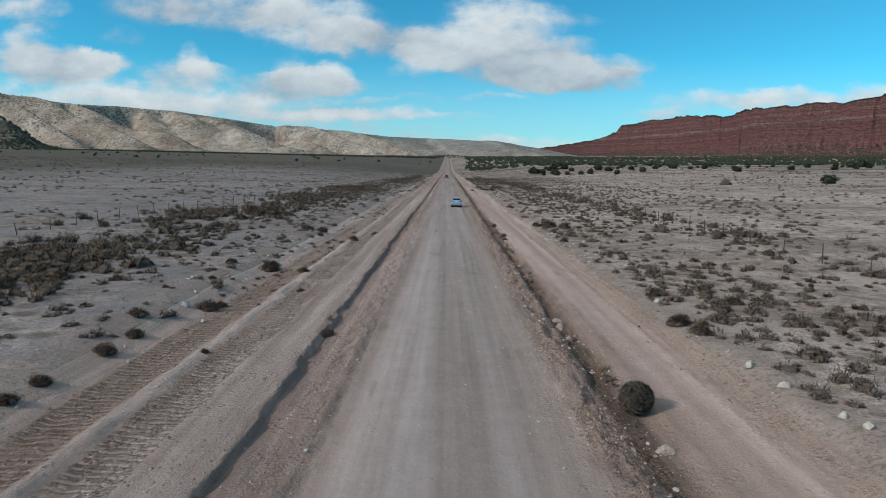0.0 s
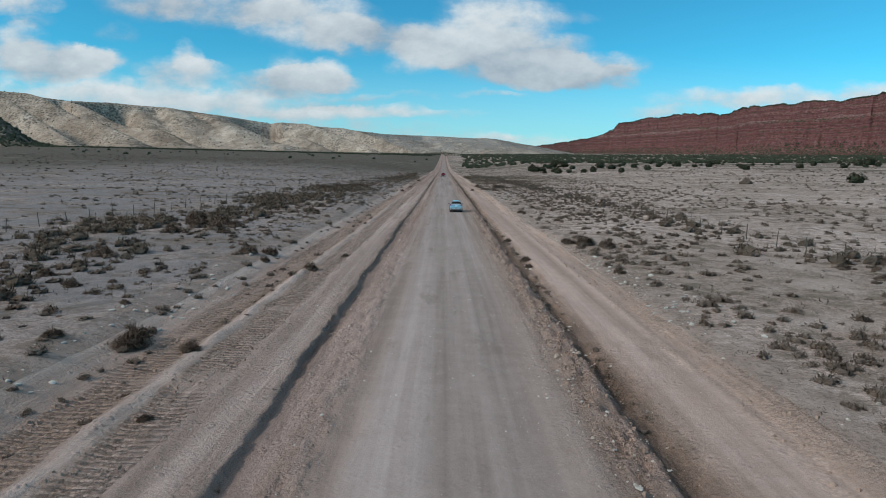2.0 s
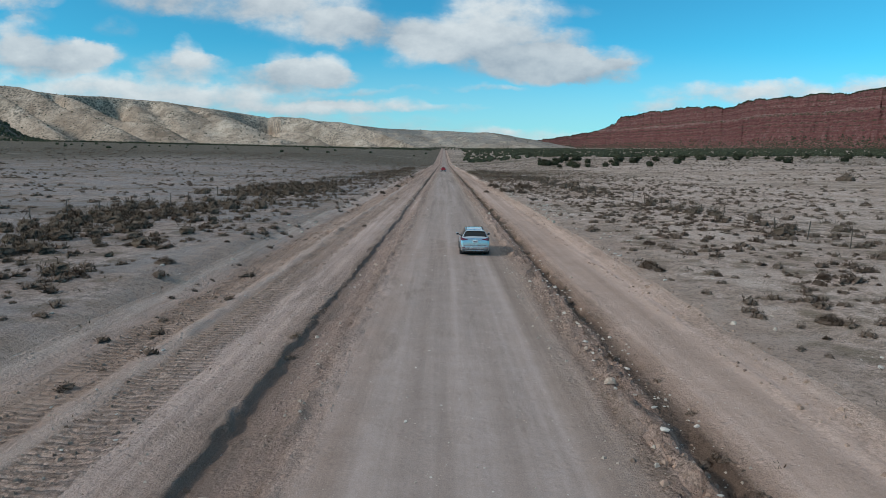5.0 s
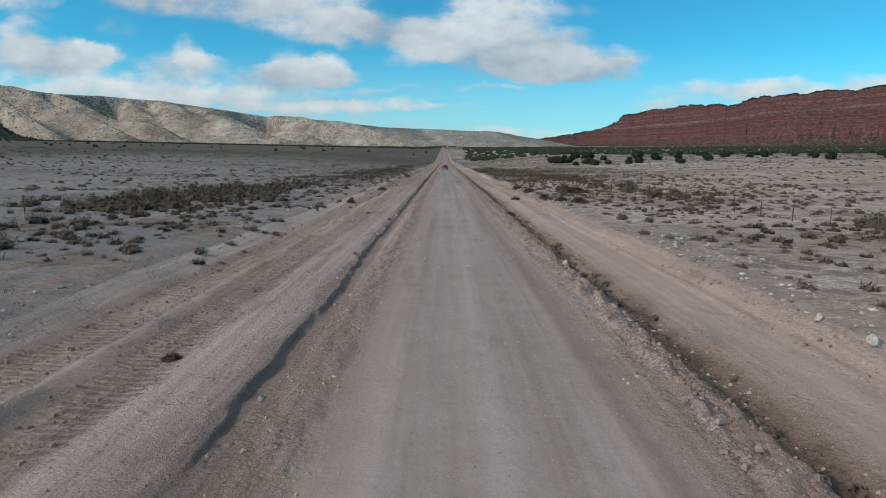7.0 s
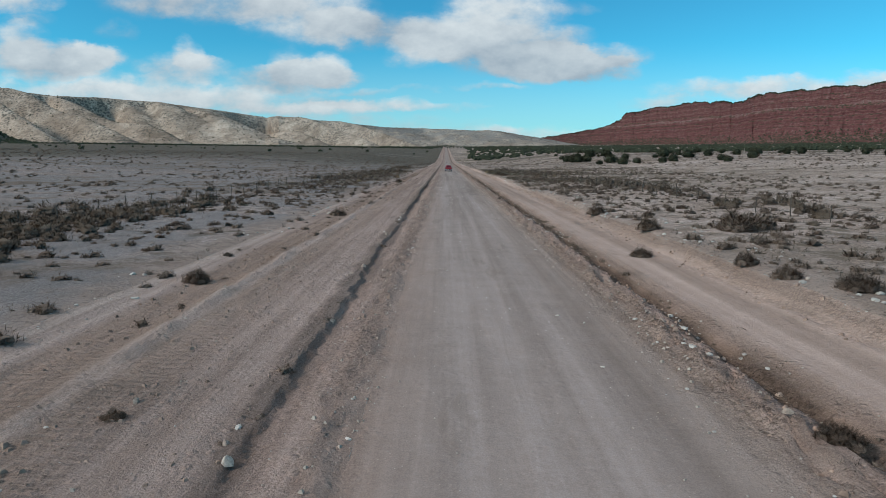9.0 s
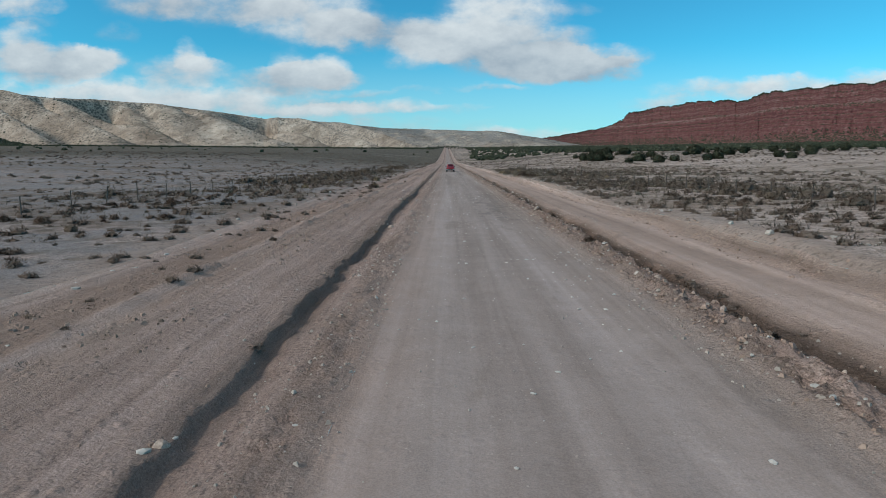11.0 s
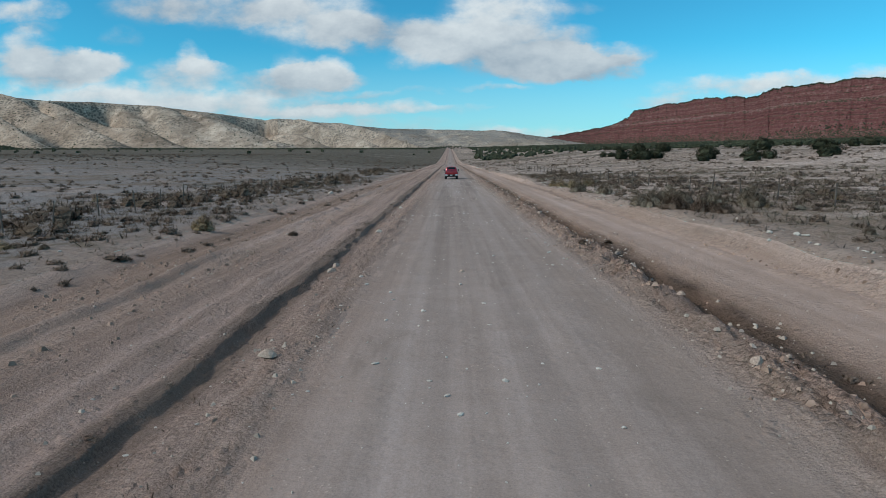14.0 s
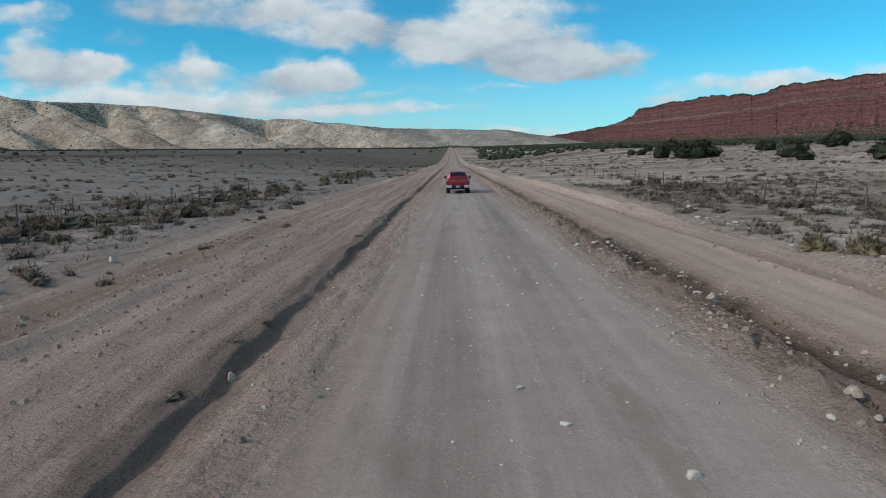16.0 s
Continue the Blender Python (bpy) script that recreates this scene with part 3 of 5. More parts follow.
rise = np.where(V < 1, 0.55 * V + 0.45 * smooth(-0.1, 0.95, V), 1.0)
bite = np.sin(np.clip(V, 0, 1) * np.pi) ** 0.7
dist = foot + (crest - foot) * V
base = land(A * foot, foot) - 6
hz = base + (top - base) * np.clip(rise + bite * (0.42 * spur + 0.085 * gully - 0.20), 0, 1.0) + 1.6 * fbm(U / 40, V * 9, 36, 3) * np.clip(V * 4, 0, 1)
for canyon, wide, deep in ((-0.285, 0.026, 0.70), (-0.530, 0.026, 0.62), (-0.47, 0.012, 0.18), (-0.41, 0.011, 0.16), (-0.62, 0.012, 0.2), (-0.20, 0.011, 0.14), (-0.12, 0.010, 0.14), (-0.04, 0.009, 0.12), (0.04, 0.008, 0.12)):
    off = (A - canyon - 0.085 * (1 - V)) / wide
    hz = hz - (top - base) * deep * np.exp(-np.where(off < 0, off / 1.8, off * 1.3) ** 2) * smooth(0.05, 0.7, V) * smooth(1.0, 0.92, V) * rise
hz = np.where(V > 1, hz - (V - 1) * 40, hz)
HILL_GRID = (A * dist, dist, hz, V)
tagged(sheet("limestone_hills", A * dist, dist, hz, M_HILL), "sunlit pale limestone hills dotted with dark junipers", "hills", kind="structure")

# a darker spur nearer on the left
az = np.linspace(-1.3, -0.60, 220)
A, V = np.meshgrid(az, np.linspace(0, 1.4, 40))
h0 = np.interp(A, [-1.3, -0.95, -0.72, -0.655, -0.60], [170, 150, 95, 32, 0])
D = 1750 + 260 * V + 40 * fbm(A * 12, V * 2, 41, 3)
Z = land(A * 1750, D * 0 + 1750) - 5 + h0 * smooth(0, 1, V) * (1 + 0.25 * fbm(A * 20, V * 3, 42, 4))
SPUR_GRID = (A * D, D, Z, V)
tagged(sheet("dark_spur", A * D, D, Z, M_SPUR), "low dark juniper-covered spur at the foot of the hills", "hill", kind="structure")

# red mesa
MESA = [(0.10, 4350, 4560, 70), (0.1427, 4350, 4580, 138), (0.188, 4300, 4540, 168), (0.2423, 4180, 4450, 212), (0.2691, 4050, 4400, 256), (0.2785, 4000, 4380, 296),
        (0.3225, 3750, 4150, 322), (0.394, 3350, 3700, 315), (0.4485, 3000, 3350, 286), (0.4657, 2750, 3060, 292), (0.546, 2500, 2850, 296),
        (0.635, 2300, 2600, 288), (0.694, 2120, 2400, 294), (0.85, 1700, 2000, 292), (1.3, 1000, 1300, 300)]
az = np.concatenate([np.linspace(0.10, 0.75, 520), np.linspace(0.756, 1.3, 80)])
prof, pv_, ph_ = [(0, 0), (0.28, 0.10), (0.38, 0.17)], 0.38, 0.17
for step, run, climb in ((0, 0.015, 0.13), (1, 0.06, 0.02), (2, 0.012, 0.06), (3, 0.05, 0.02), (4, 0.012, 0.05), (5, 0.07, 0.03), (6, 0.01, 0.06), (7, 0.05, 0.015), (8, 0.012, 0.05), (9, 0.10, 0.06), (10, 0.012, 0.10), (11, 0.035, 0.015), (12, 0.012, 0.06), (13, 0.05, 0.03), (14, 0.012, 0.09)):
    pv_, ph_ = pv_ + run, ph_ + climb
    prof.append((pv_, ph_))
prof = [(a * 0.97 / pv_ if a > 0.38 else a, h / ph_) for a, h in prof] + [(1.5, 1.0)]
v = np.concatenate([np.linspace(0, 0.37, 12), np.linspace(0.375, 1.0, 105), [1.1, 1.5]])
A, V = np.meshgrid(az, v)
foot, crest, top = along(MESA, A)
blur = np.hanning(111) / np.hanning(111).sum()
foot, crest = (np.tile(np.convolve(np.pad(g[0], 55, mode="edge"), blur, "valid"), (len(v), 1)) for g in (foot, crest))
arc = np.cumsum(np.hypot(np.gradient(az * foot[0]), np.gradient(foot[0])))
U = np.tile(arc, (len(v), 1))
lobes = fbm(U / 240, V * 0.25, 51, 3)
ribs = np.abs(fbm(U / 55, V * 0.5, 53, 4))
columns = np.abs(vnoise(U / 26, V * 1.5, 54))
shift = smooth(0.1, 0.4, V) * (0.13 * lobes + 0.034 * (ribs - 0.4) + 0.012 * columns) + 0.008 * fbm(U / 14, V * 20, 55, 3)
dist = foot + (crest - foot) * (V + shift)
base = land(A * foot, foot) - 5
rise = np.interp(V + 0.010 * fbm(U / 120, V, 57, 2), [p[0] for p in prof], [p[1] for p in prof])
mz = base + (top - base) * rise + 2 * fbm(U / 35, V * 10, 58, 3) + 9 * smooth(0.9, 1.0, V) * fbm(U / 70, V, 59, 3)
MESA_GRID = (A * dist, dist, mz, V)
tagged(sheet("red_mesa", A * dist, dist, mz, M_CLIFF, False), "layered red sandstone mesa with cliff bands and talus", "cliff", kind="structure")

# ---- helpers for things ----
def thing(name, x, y, z, label, category, group="", turn=0.0):
    ob = new(name)
    ob.empty_display_size = 0.2
    ob.matrix_world = pose(x, y, z, 0, 0, turn)
    return tagged(ob, label, category, group)


def part(name, bm, mat, parent, label="", smooth_shade=True):
    me = bpy.data.meshes.new(name)
    bmesh.ops.recalc_face_normals(bm, faces=bm.faces)
    bm.to_mesh(me)
    bm.free()
    me.polygons.foreach_set("use_smooth", [smooth_shade] * len(me.polygons))
    me.materials.append(mat)
    ob = new(name, me)
    ob.parent = parent
    if label:
        tagged(ob, label)
    return ob


def box(x0, x1, y0, y1, z0, z1, bevel=0.02, segments=2, taper=None):
    bm = bmesh.new()
    bmesh.ops.create_cube(bm, size=1)
    for w in bm.verts:
        w.co = Vector(((x0 + x1) / 2 + w.co.x * (x1 - x0), (y0 + y1) / 2 + w.co.y * (y1 - y0), (z0 + z1) / 2 + w.co.z * (z1 - z0)))
    if taper:
        taper(bm)
    if bevel:
        bmesh.ops.bevel(bm, geom=bm.edges[:], offset=bevel, segments=segments, affect="EDGES", profile=0.6)
    return bm


def disc_x(x0, x1, y, z, r, r2=None, seg=28):
    """A round body with its axis across the car."""
    bm = bmesh.new()
    bmesh.ops.create_cone(bm, cap_ends=True, segments=seg, radius1=r, radius2=r2 or r, depth=abs(x1 - x0),
                          matrix=Matrix.Translation(((x0 + x1) / 2, y, z)) @ Matrix.Rotation(radians(90), 4, "Y"))
    return bm


def tyre_ring(x0, x1, y, z, r, inner):
    bm = bmesh.new()
    seg, rows = 32, []
    sec = [(x0, inner), (x0, r - 0.03), (x0 + (x1 - x0) * 0.15, r), (x0 + (x1 - x0) * 0.85, r), (x1, r - 0.03), (x1, inner)]
    for k in range(seg):
        a = 2 * math.pi * k / seg
        rows.append([bm.verts.new((px, y + pr * math.cos(a), z + pr * math.sin(a))) for px, pr in sec])
    for k in range(seg):
        for j in range(len(sec)):
            bm.faces.new((rows[k][j], rows[k][(j + 1) % 6], rows[(k + 1) % seg][(j + 1) % 6], rows[(k + 1) % seg][j]))
    return bm


def spokes(x, y, z, r, count):
    bm = bmesh.new()
    side = math.copysign(1, x)
    for k in range(count):
        a = 2 * math.pi * k / count
        m = Matrix.Translation((x, y, z)) @ Matrix.Rotation(a, 4, "X")
        bmesh.ops.create_cube(bm, size=1, matrix=m @ Matrix.Translation((0, 0, r * 0.5)) @ Matrix.Diagonal((0.03, 0.055, r * 0.98, 1)))
    bmesh.ops.create_cone(bm, cap_ends=True, segments=16, radius1=0.07, radius2=0.06, depth=0.05, matrix=Matrix.Translation((x + side * 0.005, y, z)) @ Matrix.Rotation(radians(90), 4, "Y"))
    return bm


def wheel(parent, side, y, r, half, mats):
    rubber, alloy = mats
    x1 = side * half
    x0 = side * (half - 0.23)
    w = part("wheel", disc_x(x0, x1 - side * 0.05, y, r, r * 0.66), M_BLACK, parent)
    part("tyre", tyre_ring(x0, x1, y, r, r, r * 0.62), rubber, w, "dusty black rubber tyre")
    part("rim", spokes(x1 - side * 0.035, y, r, r * 0.62, 5), alloy, w, "five-spoke alloy rim")
    return w


def curve_at(table, y):
    """Smooth reading of a table of stations, first column ascending."""
    k = max(0, min(len(table) - 2, sum(1 for row in table if row[0] <= y) - 1))
    a, b = table[k], table[k + 1]
    before, after = table[max(0, k - 1)], table[min(len(table) - 1, k + 2)]
    h = b[0] - a[0]
    t = (y - a[0]) / h
    out = []
    for j in range(1, len(a)):
        d = (b[j] - a[j]) / h
        d0 = (a[j] - before[j]) / (a[0] - before[0]) if k > 0 else d
        d1 = (after[j] - b[j]) / (after[0] - b[0]) if k + 2 < len(table) else d
        m0 = 0 if d0 * d <= 0 else math.copysign(min(abs(d0 + d) / 2, 2 * min(abs(d0), abs(d))), d)
        m1 = 0 if d1 * d <= 0 else math.copysign(min(abs(d1 + d) / 2, 2 * min(abs(d1), abs(d))), d)
        out.append(a[j] * (2 * t**3 - 3 * t**2 + 1) + h * m0 * (t**3 - 2 * t**2 + t) + b[j] * (3 * t**2 - 2 * t**3) + h * m1 * (t**3 - t**2))
    return out


def half_ring(table, y):
    """Half a cross-section of a car body from the sill up to the roof's middle."""
    w, zb, zs, wr, zr = curve_at(table, y)
    crown = 0.035 * wr / 0.6
    return [(0, zb), (w * 0.86, zb), (w * 0.97, zb + 0.10), (w, zb + (zs - zb) * 0.45), (w, zb + (zs - zb) * 0.72), (w * 0.985, zs - 0.03), (w * 0.965, zs),
            (wr + (w * 0.965 - wr) * 0.55, zs + (zr - zs) * 0.45), (wr + 0.025, zs + (zr - zs) * 0.90), (wr, zr - 0.015 * (zr - zs)), (wr * 0.86, zr + crown * 0.35), (wr * 0.45, zr + crown * 0.85), (0, zr + crown)]


def car_body(table, stations):
    bm = bmesh.new()
    rows = []
    for y in stations:
        h = half_ring(table, y)
        ring = h + [(-x, z) for x, z in h[-2:0:-1]]
        rows.append([bm.verts.new((x, y, z)) for x, z in ring])
    n = len(rows[0])
    for a, b in zip(rows, rows[1:]):
        for j in range(n):
            bm.faces.new((a[j], a[(j + 1) % n], b[(j + 1) % n], b[j]))
    bm.faces.new(rows[0])
    bm.faces.new(rows[-1][::-1])
    return bm


def on_side(table, y, s, side, off=0.006):
    """A point on the side of the cabin, s from the belt line (0) to the roof edge (1)."""
    h = half_ring(table, y)[6:10]
    k = min(2, int(s * 3 / 1.0001))
    f = s * 3 - k
    x = h[k][0] + (h[k + 1][0] - h[k][0]) * f
    z = h[k][1] + (h[k + 1][1] - h[k][1]) * f
    return (side * (x + off), y, z + off * 0.3)


def side_pane(table, outline, side, off=0.006, steps=8):
    """A pane between a lower and an upper edge: rows of (y, low, high)."""
    bm = bmesh.new()
    rows = []
    for y, lo, hi in outline:
        rows.append([bm.verts.new(on_side(table, y, lo + (hi - lo) * k / steps, side, off)) for k in range(steps + 1)])
    for a, b in zip(rows, rows[1:]):
        for k in range(steps):
            bm.faces.new((a[k], a[k + 1], b[k + 1], b[k]))
    return bm


def top_pane(table, ys, reach, off=0.008, lean=(0, 0, 1), steps=10):
    """A pane on the upper skin (window, sunroof): reach(y) is its half width there."""
    bm = bmesh.new()
    rows = []
    for y in ys:
        w, zb, zs, wr, zr = curve_at(table, y)
        crown = 0.035 * wr / 0.6
        row = []
        for k in range(steps + 1):
            x = reach(y) * (2 * k / steps - 1)
            q = min(1, abs(x) / wr)
            z = zr + crown * (1 - q ** 2 * 1.05)
            row.append(bm.verts.new((x + lean[0] * off, y + lean[1] * off, z + lean[2] * off)))
        rows.append(row)
    for a, b in zip(rows, rows[1:]):
        for k in range(steps):
            bm.faces.new((a[k], a[k + 1], b[k + 1], b[k]))
    return bm


def slab(points, thick, axis):
    """A plate from an outline, pushed along axis by thick."""
    bm = bmesh.new()
    lo = [bm.verts.new(p) for p in points]
    hi = [bm.verts.new(Vector(p) + Vector(axis) * thick) for p in points]
    bm.faces.new(lo[::-1])
    bm.faces.new(hi)
    n = len(points)
    for k in range(n):
        bm.faces.new((lo[k], lo[(k + 1) % n], hi[(k + 1) % n], hi[k]))
    return bm


def paint(name, col, dust=0.25, metal=0.35, gloss=0.28):
    m, n, p = material(name)
    z = n.add("ShaderNodeSeparateXYZ", {"Vector": p}).outputs[2]
    f = n.math("MULTIPLY", n.fac(n.noise(p, 3.0, 6, 0.7), 0.35, 0.75), n.fac(z, 0.95, 0.25))
    c = n.mix(n.math("MULTIPLY", f, dust + 0.45), col, (0.33, 0.27, 0.22))
    return finish(m, n, c, n.math("ADD", n.math("MULTIPLY", f, 0.4), gloss), None, metal=metal, spec=0.5, **{"Coat Weight": 0.6, "Coat Roughness": 0.08})


M_SILVER = paint("silver_paint", (0.50, 0.54, 0.59), 0.02, 0.60, 0.16)
M_RED = paint("red_paint", (0.36, 0.012, 0.022))
M_BLACK = plain("black_plastic", (0.025, 0.025, 0.027), 0.6)
M_TRIM = plain("grey_plastic", (0.09, 0.092, 0.095), 0.65)
M_GLASS = plain("tinted_glass", (0.010, 0.013, 0.014), 0.06, spec=0.5, var=0.05, bump=0.0)
M_CHROME = plain("chrome", (0.75, 0.76, 0.78), 0.18, 1.0, var=0.05, bump=0.0)
M_ALLOY = plain("alloy", (0.55, 0.55, 0.56), 0.35, 0.9)
M_RUBBER = plain("dusty_rubber", (0.06, 0.052, 0.047), 0.9, var=0.3)
M_LENS = plain("lens_pink", (0.30, 0.06, 0.09), 0.2, bump=0.0)
M_LAMP = plain("red_lamp", (0.115, 0.011, 0.026), 0.15, spec=0.5, var=0.1, bump=0.0)
M_PLATE = plain("plate_white", (0.72, 0.72, 0.70), 0.5, var=0.04)
M_INK = plain("plate_ink", (0.05, 0.05, 0.10), 0.6)

# ---- silver crossover ----
SUV = [(0.00, 0.78, 0.40, 0.62, 0.70, 0.76), (0.03, 0.85, 0.35, 0.76, 0.75, 0.97), (0.06, 0.88, 0.30, 0.88, 0.76, 1.09), (0.10, 0.905, 0.27, 0.98, 0.77, 1.17),
       (0.27, 0.915, 0.25, 1.01, 0.615, 1.52), (0.42, 0.92, 0.24, 1.02, 0.575, 1.57), (0.85, 0.922, 0.22, 1.03, 0.555, 1.60), (1.7, 0.922, 0.21, 1.01, 0.565, 1.615), (2.45, 0.922, 0.21, 0.98, 0.555, 1.56),
       (2.75, 0.922, 0.21, 0.97, 0.63, 1.46), (3.35, 0.922, 0.21, 0.96, 0.76, 1.06), (3.55, 0.92, 0.22, 0.95, 0.78, 1.00), (4.15, 0.90, 0.25, 0.84, 0.70, 0.90),
       (4.42, 0.84, 0.30, 0.72, 0.62, 0.78), (4.55, 0.74, 0.36, 0.60, 0.52, 0.66), (4.60, 0.62, 0.40, 0.52, 0.44, 0.56)]


def build_suv(x, y, turn):
    car = thing("suv", x, y, 0.03, "dusty silver compact crossover with dark rear window on the gravel road", "car", turn=turn)
    stations = [0, 0.015, 0.03, 0.045, 0.06, 0.08, 0.10, 0.13, 0.17, 0.21, 0.25, 0.29, 0.33, 0.37, 0.42, 0.48, 0.55, 0.7, 0.85, 1.1, 1.4, 1.7, 2.0, 2.25, 2.45, 2.55, 2.65, 2.75, 2.9, 3.05, 3.2, 3.35,
                3.45, 3.55, 3.75, 3.95, 4.15, 4.28, 4.42, 4.5, 4.55, 4.6]
    body = part("body", car_body(SUV, stations), M_SILVER, car, "silver painted steel body")
    # glass
    part("rear_window", top_pane(SUV, [0.108 + 0.145 * k / 8 for k in range(9)], lambda q: 0.745 - 1.05 * (q - 0.108), 0.010, (0, -0.85, 0.5)), M_GLASS, car, "dark tinted rear window")
    part("windshield", top_pane(SUV, [2.50 + 0.80 * k / 10 for k in range(11)], lambda q: 0.55 + 0.15 * (q - 2.5), 0.008, (0, 0.4, 0.9)), M_GLASS, car, "dark windshield")
    part("sunroof", top_pane(SUV, [1.86, 1.95, 2.05, 2.15, 2.25, 2.33], lambda q: 0.44, 0.006), M_GLASS, car, "dark glass sunroof")
    for side in (-1, 1):
        part("side_window", side_pane(SUV, [(0.62, 0.42, 0.70), (0.75, 0.16, 0.84), (0.95, 0.06, 0.88), (1.15, 0.05, 0.9)], side), M_GLASS, car, "tinted quarter window")
        part("side_window", side_pane(SUV, [(1.19, 0.05, 0.9), (1.5, 0.05, 0.91), (1.82, 0.05, 0.91)], side), M_GLASS, car, "tinted rear door window")
        part("side_window", side_pane(SUV, [(1.88, 0.05, 0.91), (2.3, 0.05, 0.89), (2.6, 0.05, 0.80), (2.9, 0.06, 0.55), (3.05, 0.08, 0.3)], side), M_GLASS, car, "front door window")
        # roof rail, raised at both ends
        rail = bmesh.new()
        loops = []
        for k in range(14):
            yy = 0.62 + 1.75 * k / 13
            w, zb, zs, wr, zr = curve_at(SUV, yy)
            up = 0.03 if 0 < k < 13 else 0.0
            px = side * (wr - 0.045)
            loops.append([rail.verts.new((px + ox, yy, zr + up + oz)) for ox, oz in ((-0.018, -0.02), (0.018, -0.02), (0.018, 0.015), (-0.018, 0.015))])
        for ra, rb in zip(loops, loops[1:]):
            for j in range(4):
                rail.faces.new((ra[j], ra[(j + 1) % 4], rb[(j + 1) % 4], rb[j]))
        rail.faces.new(loops[0])
        rail.faces.new(loops[-1][::-1])
        part("roof_rail", rail, M_BLACK, car, "black roof rail", False)
        # mirrors
        mirror = part("mirror", box(side * 0.95 - 0.0 if side > 0 else -1.13, 1.13 if side > 0 else -0.95, 2.78, 2.92, 0.99, 1.14, 0.04, 3), M_SILVER, car)
        part("mirror_glass", box(side * 0.97 if side > 0 else -1.11, 1.11 if side > 0 else -0.97, 2.774, 2.782, 1.01, 1.12, 0.0), M_GLASS, mirror, "mirror glass")
        part("mirror_arm", box(min(side * 0.87, side * 0.97), max(side * 0.87, side * 0.97), 2.83, 2.90, 0.99, 1.03, 0.01), M_BLACK, mirror)
        # tail lamp wrapping the corner
        lamp = bmesh.new()
        bars = []
        for lx, ly, lo, hi in ((0.42, 0.044, 1.042, 1.056), (0.56, 0.038, 1.008, 1.082), (0.71, 0.038, 0.975, 1.115), (0.805, 0.052, 0.965, 1.14), (0.855, 0.10, 0.97, 1.155), (0.88, 0.20, 1.005, 1.165), (0.892, 0.32, 1.05, 1.165), (0.895, 0.41, 1.10, 1.14)):
            out_x, out_y = (0.0, -0.022) if ly < 0.06 else (0.02, -0.008)
            lean = 0.02 if ly < 0.06 else -0.0
            inn = 0.0 if ly < 0.06 else 0.035
            bars.append([lamp.verts.new((side * (lx + ax), ly + ay + up * lean, z)) for ax, ay, z, up in ((-0.04 if inn else 0.0, 0.03, lo, 0), (out_x, out_y, lo, 0), (out_x - inn, out_y, hi, 1), (-0.06 if inn else 0.0, 0.03, hi, 1))])
        for ba, bb in zip(bars, bars[1:]):
            for q in range(4):
                lamp.faces.new((ba[q], ba[(q + 1) % 4], bb[(q + 1) % 4], bb[q]))
        lamp.faces.new(bars[0])
        lamp.faces.new(bars[-1][::-1])
        tl = part("tail_lamp", lamp, M_LAMP, car, "dark red wrap-around tail lamp", False)
        part("lamp_lens", box(min(side * 0.66, side * 0.80), max(side * 0.66, side * 0.80), 0.006, 0.04, 1.01, 1.04, 0.008), M_LENS, tl, "paler pink lens")
        part("reflector", box(min(side * 0.62, side * 0.80), max(side * 0.62, side * 0.80), -0.036, 0.05, 0.50, 0.54, 0.01), M_LAMP, car, "red bumper reflector")
        for yy in (1.75, 2.75):
            part("door_handle", box(min(side * 0.915, side * 0.955), max(side * 0.915, side * 0.955), yy - 0.32, yy - 0.14, 0.86, 0.895, 0.012), M_CHROME, car, "silver door handle")
        for yy in (0.86, 3.52):
            arch = bmesh.new()
            for k in range(15):
                a = math.pi * k / 14
                bmesh.ops.create_cube(arch, size=1, matrix=Matrix.Translation((side * 0.905, yy + 0.40 * math.cos(a), 0.36 + 0.40 * math.sin(a))) @ Matrix.Rotation(a, 4, "X") @ Matrix.Diagonal((0.06, 0.06, 0.10, 1)))
            part("wheel_arch", arch, M_TRIM, car, "grey plastic wheel arch", False)
            part("wheel_well", disc_x(side * 0.60, side * 0.915, yy, 0.36, 0.385), M_BLACK, car)
            wheel(car, side, yy, 0.35, 0.945, (M_RUBBER, M_ALLOY))
        part("sill", box(min(side * 0.80, side * 0.93), max(side * 0.80, side * 0.93), 1.25, 3.10, 0.20, 0.33, 0.02), M_TRIM, car, "grey plastic sill")
        part("head_lamp", slab([(side * 0.45, 4.52, 0.70), (side * 0.78, 4.40, 0.72), (side * 0.87, 4.15, 0.80), (side * 0.80, 4.22, 0.84), (side * 0.5, 4.45, 0.78)], 0.03, (0, 0.6, 0.4)), M_CHROME, car, "clear head lamp", False)
    # roof beads, spoiler, fin
    for px in (-0.36, -0.12, 0.12, 0.36):
        bead = bmesh.new()
        for k in range(10):
            yy = 0.80 + 0.98 * k / 9
            w, zb, zs, wr, zr = curve_at(SUV, yy)
            zc = zr + 0.035 * wr / 0.6 * (1 - (px / wr) ** 2 * 1.05)
            bmesh.ops.create_cube(bead, size=1, matrix=Matrix.Translation((px, yy, zc + 0.002)) @ Matrix.Diagonal((0.014, 0.14, 0.022, 1)))
        part("roof_bead", bead, M_SILVER, car, "pressed roof bead")
    part("spoiler", box(-0.56, 0.56, 0.13, 0.46, 1.545, 1.590, 0.022, 3), M_SILVER, car, "silver roof spoiler")
    part("antenna_fin", slab([(-0.012, 0.70, 1.615), (-0.012, 0.90, 1.625), (-0.012, 0.76, 1.69), (-0.012, 0.71, 1.69)], 0.024, (1, 0, 0)), M_CHROME, car, "pale shark-fin antenna", False)
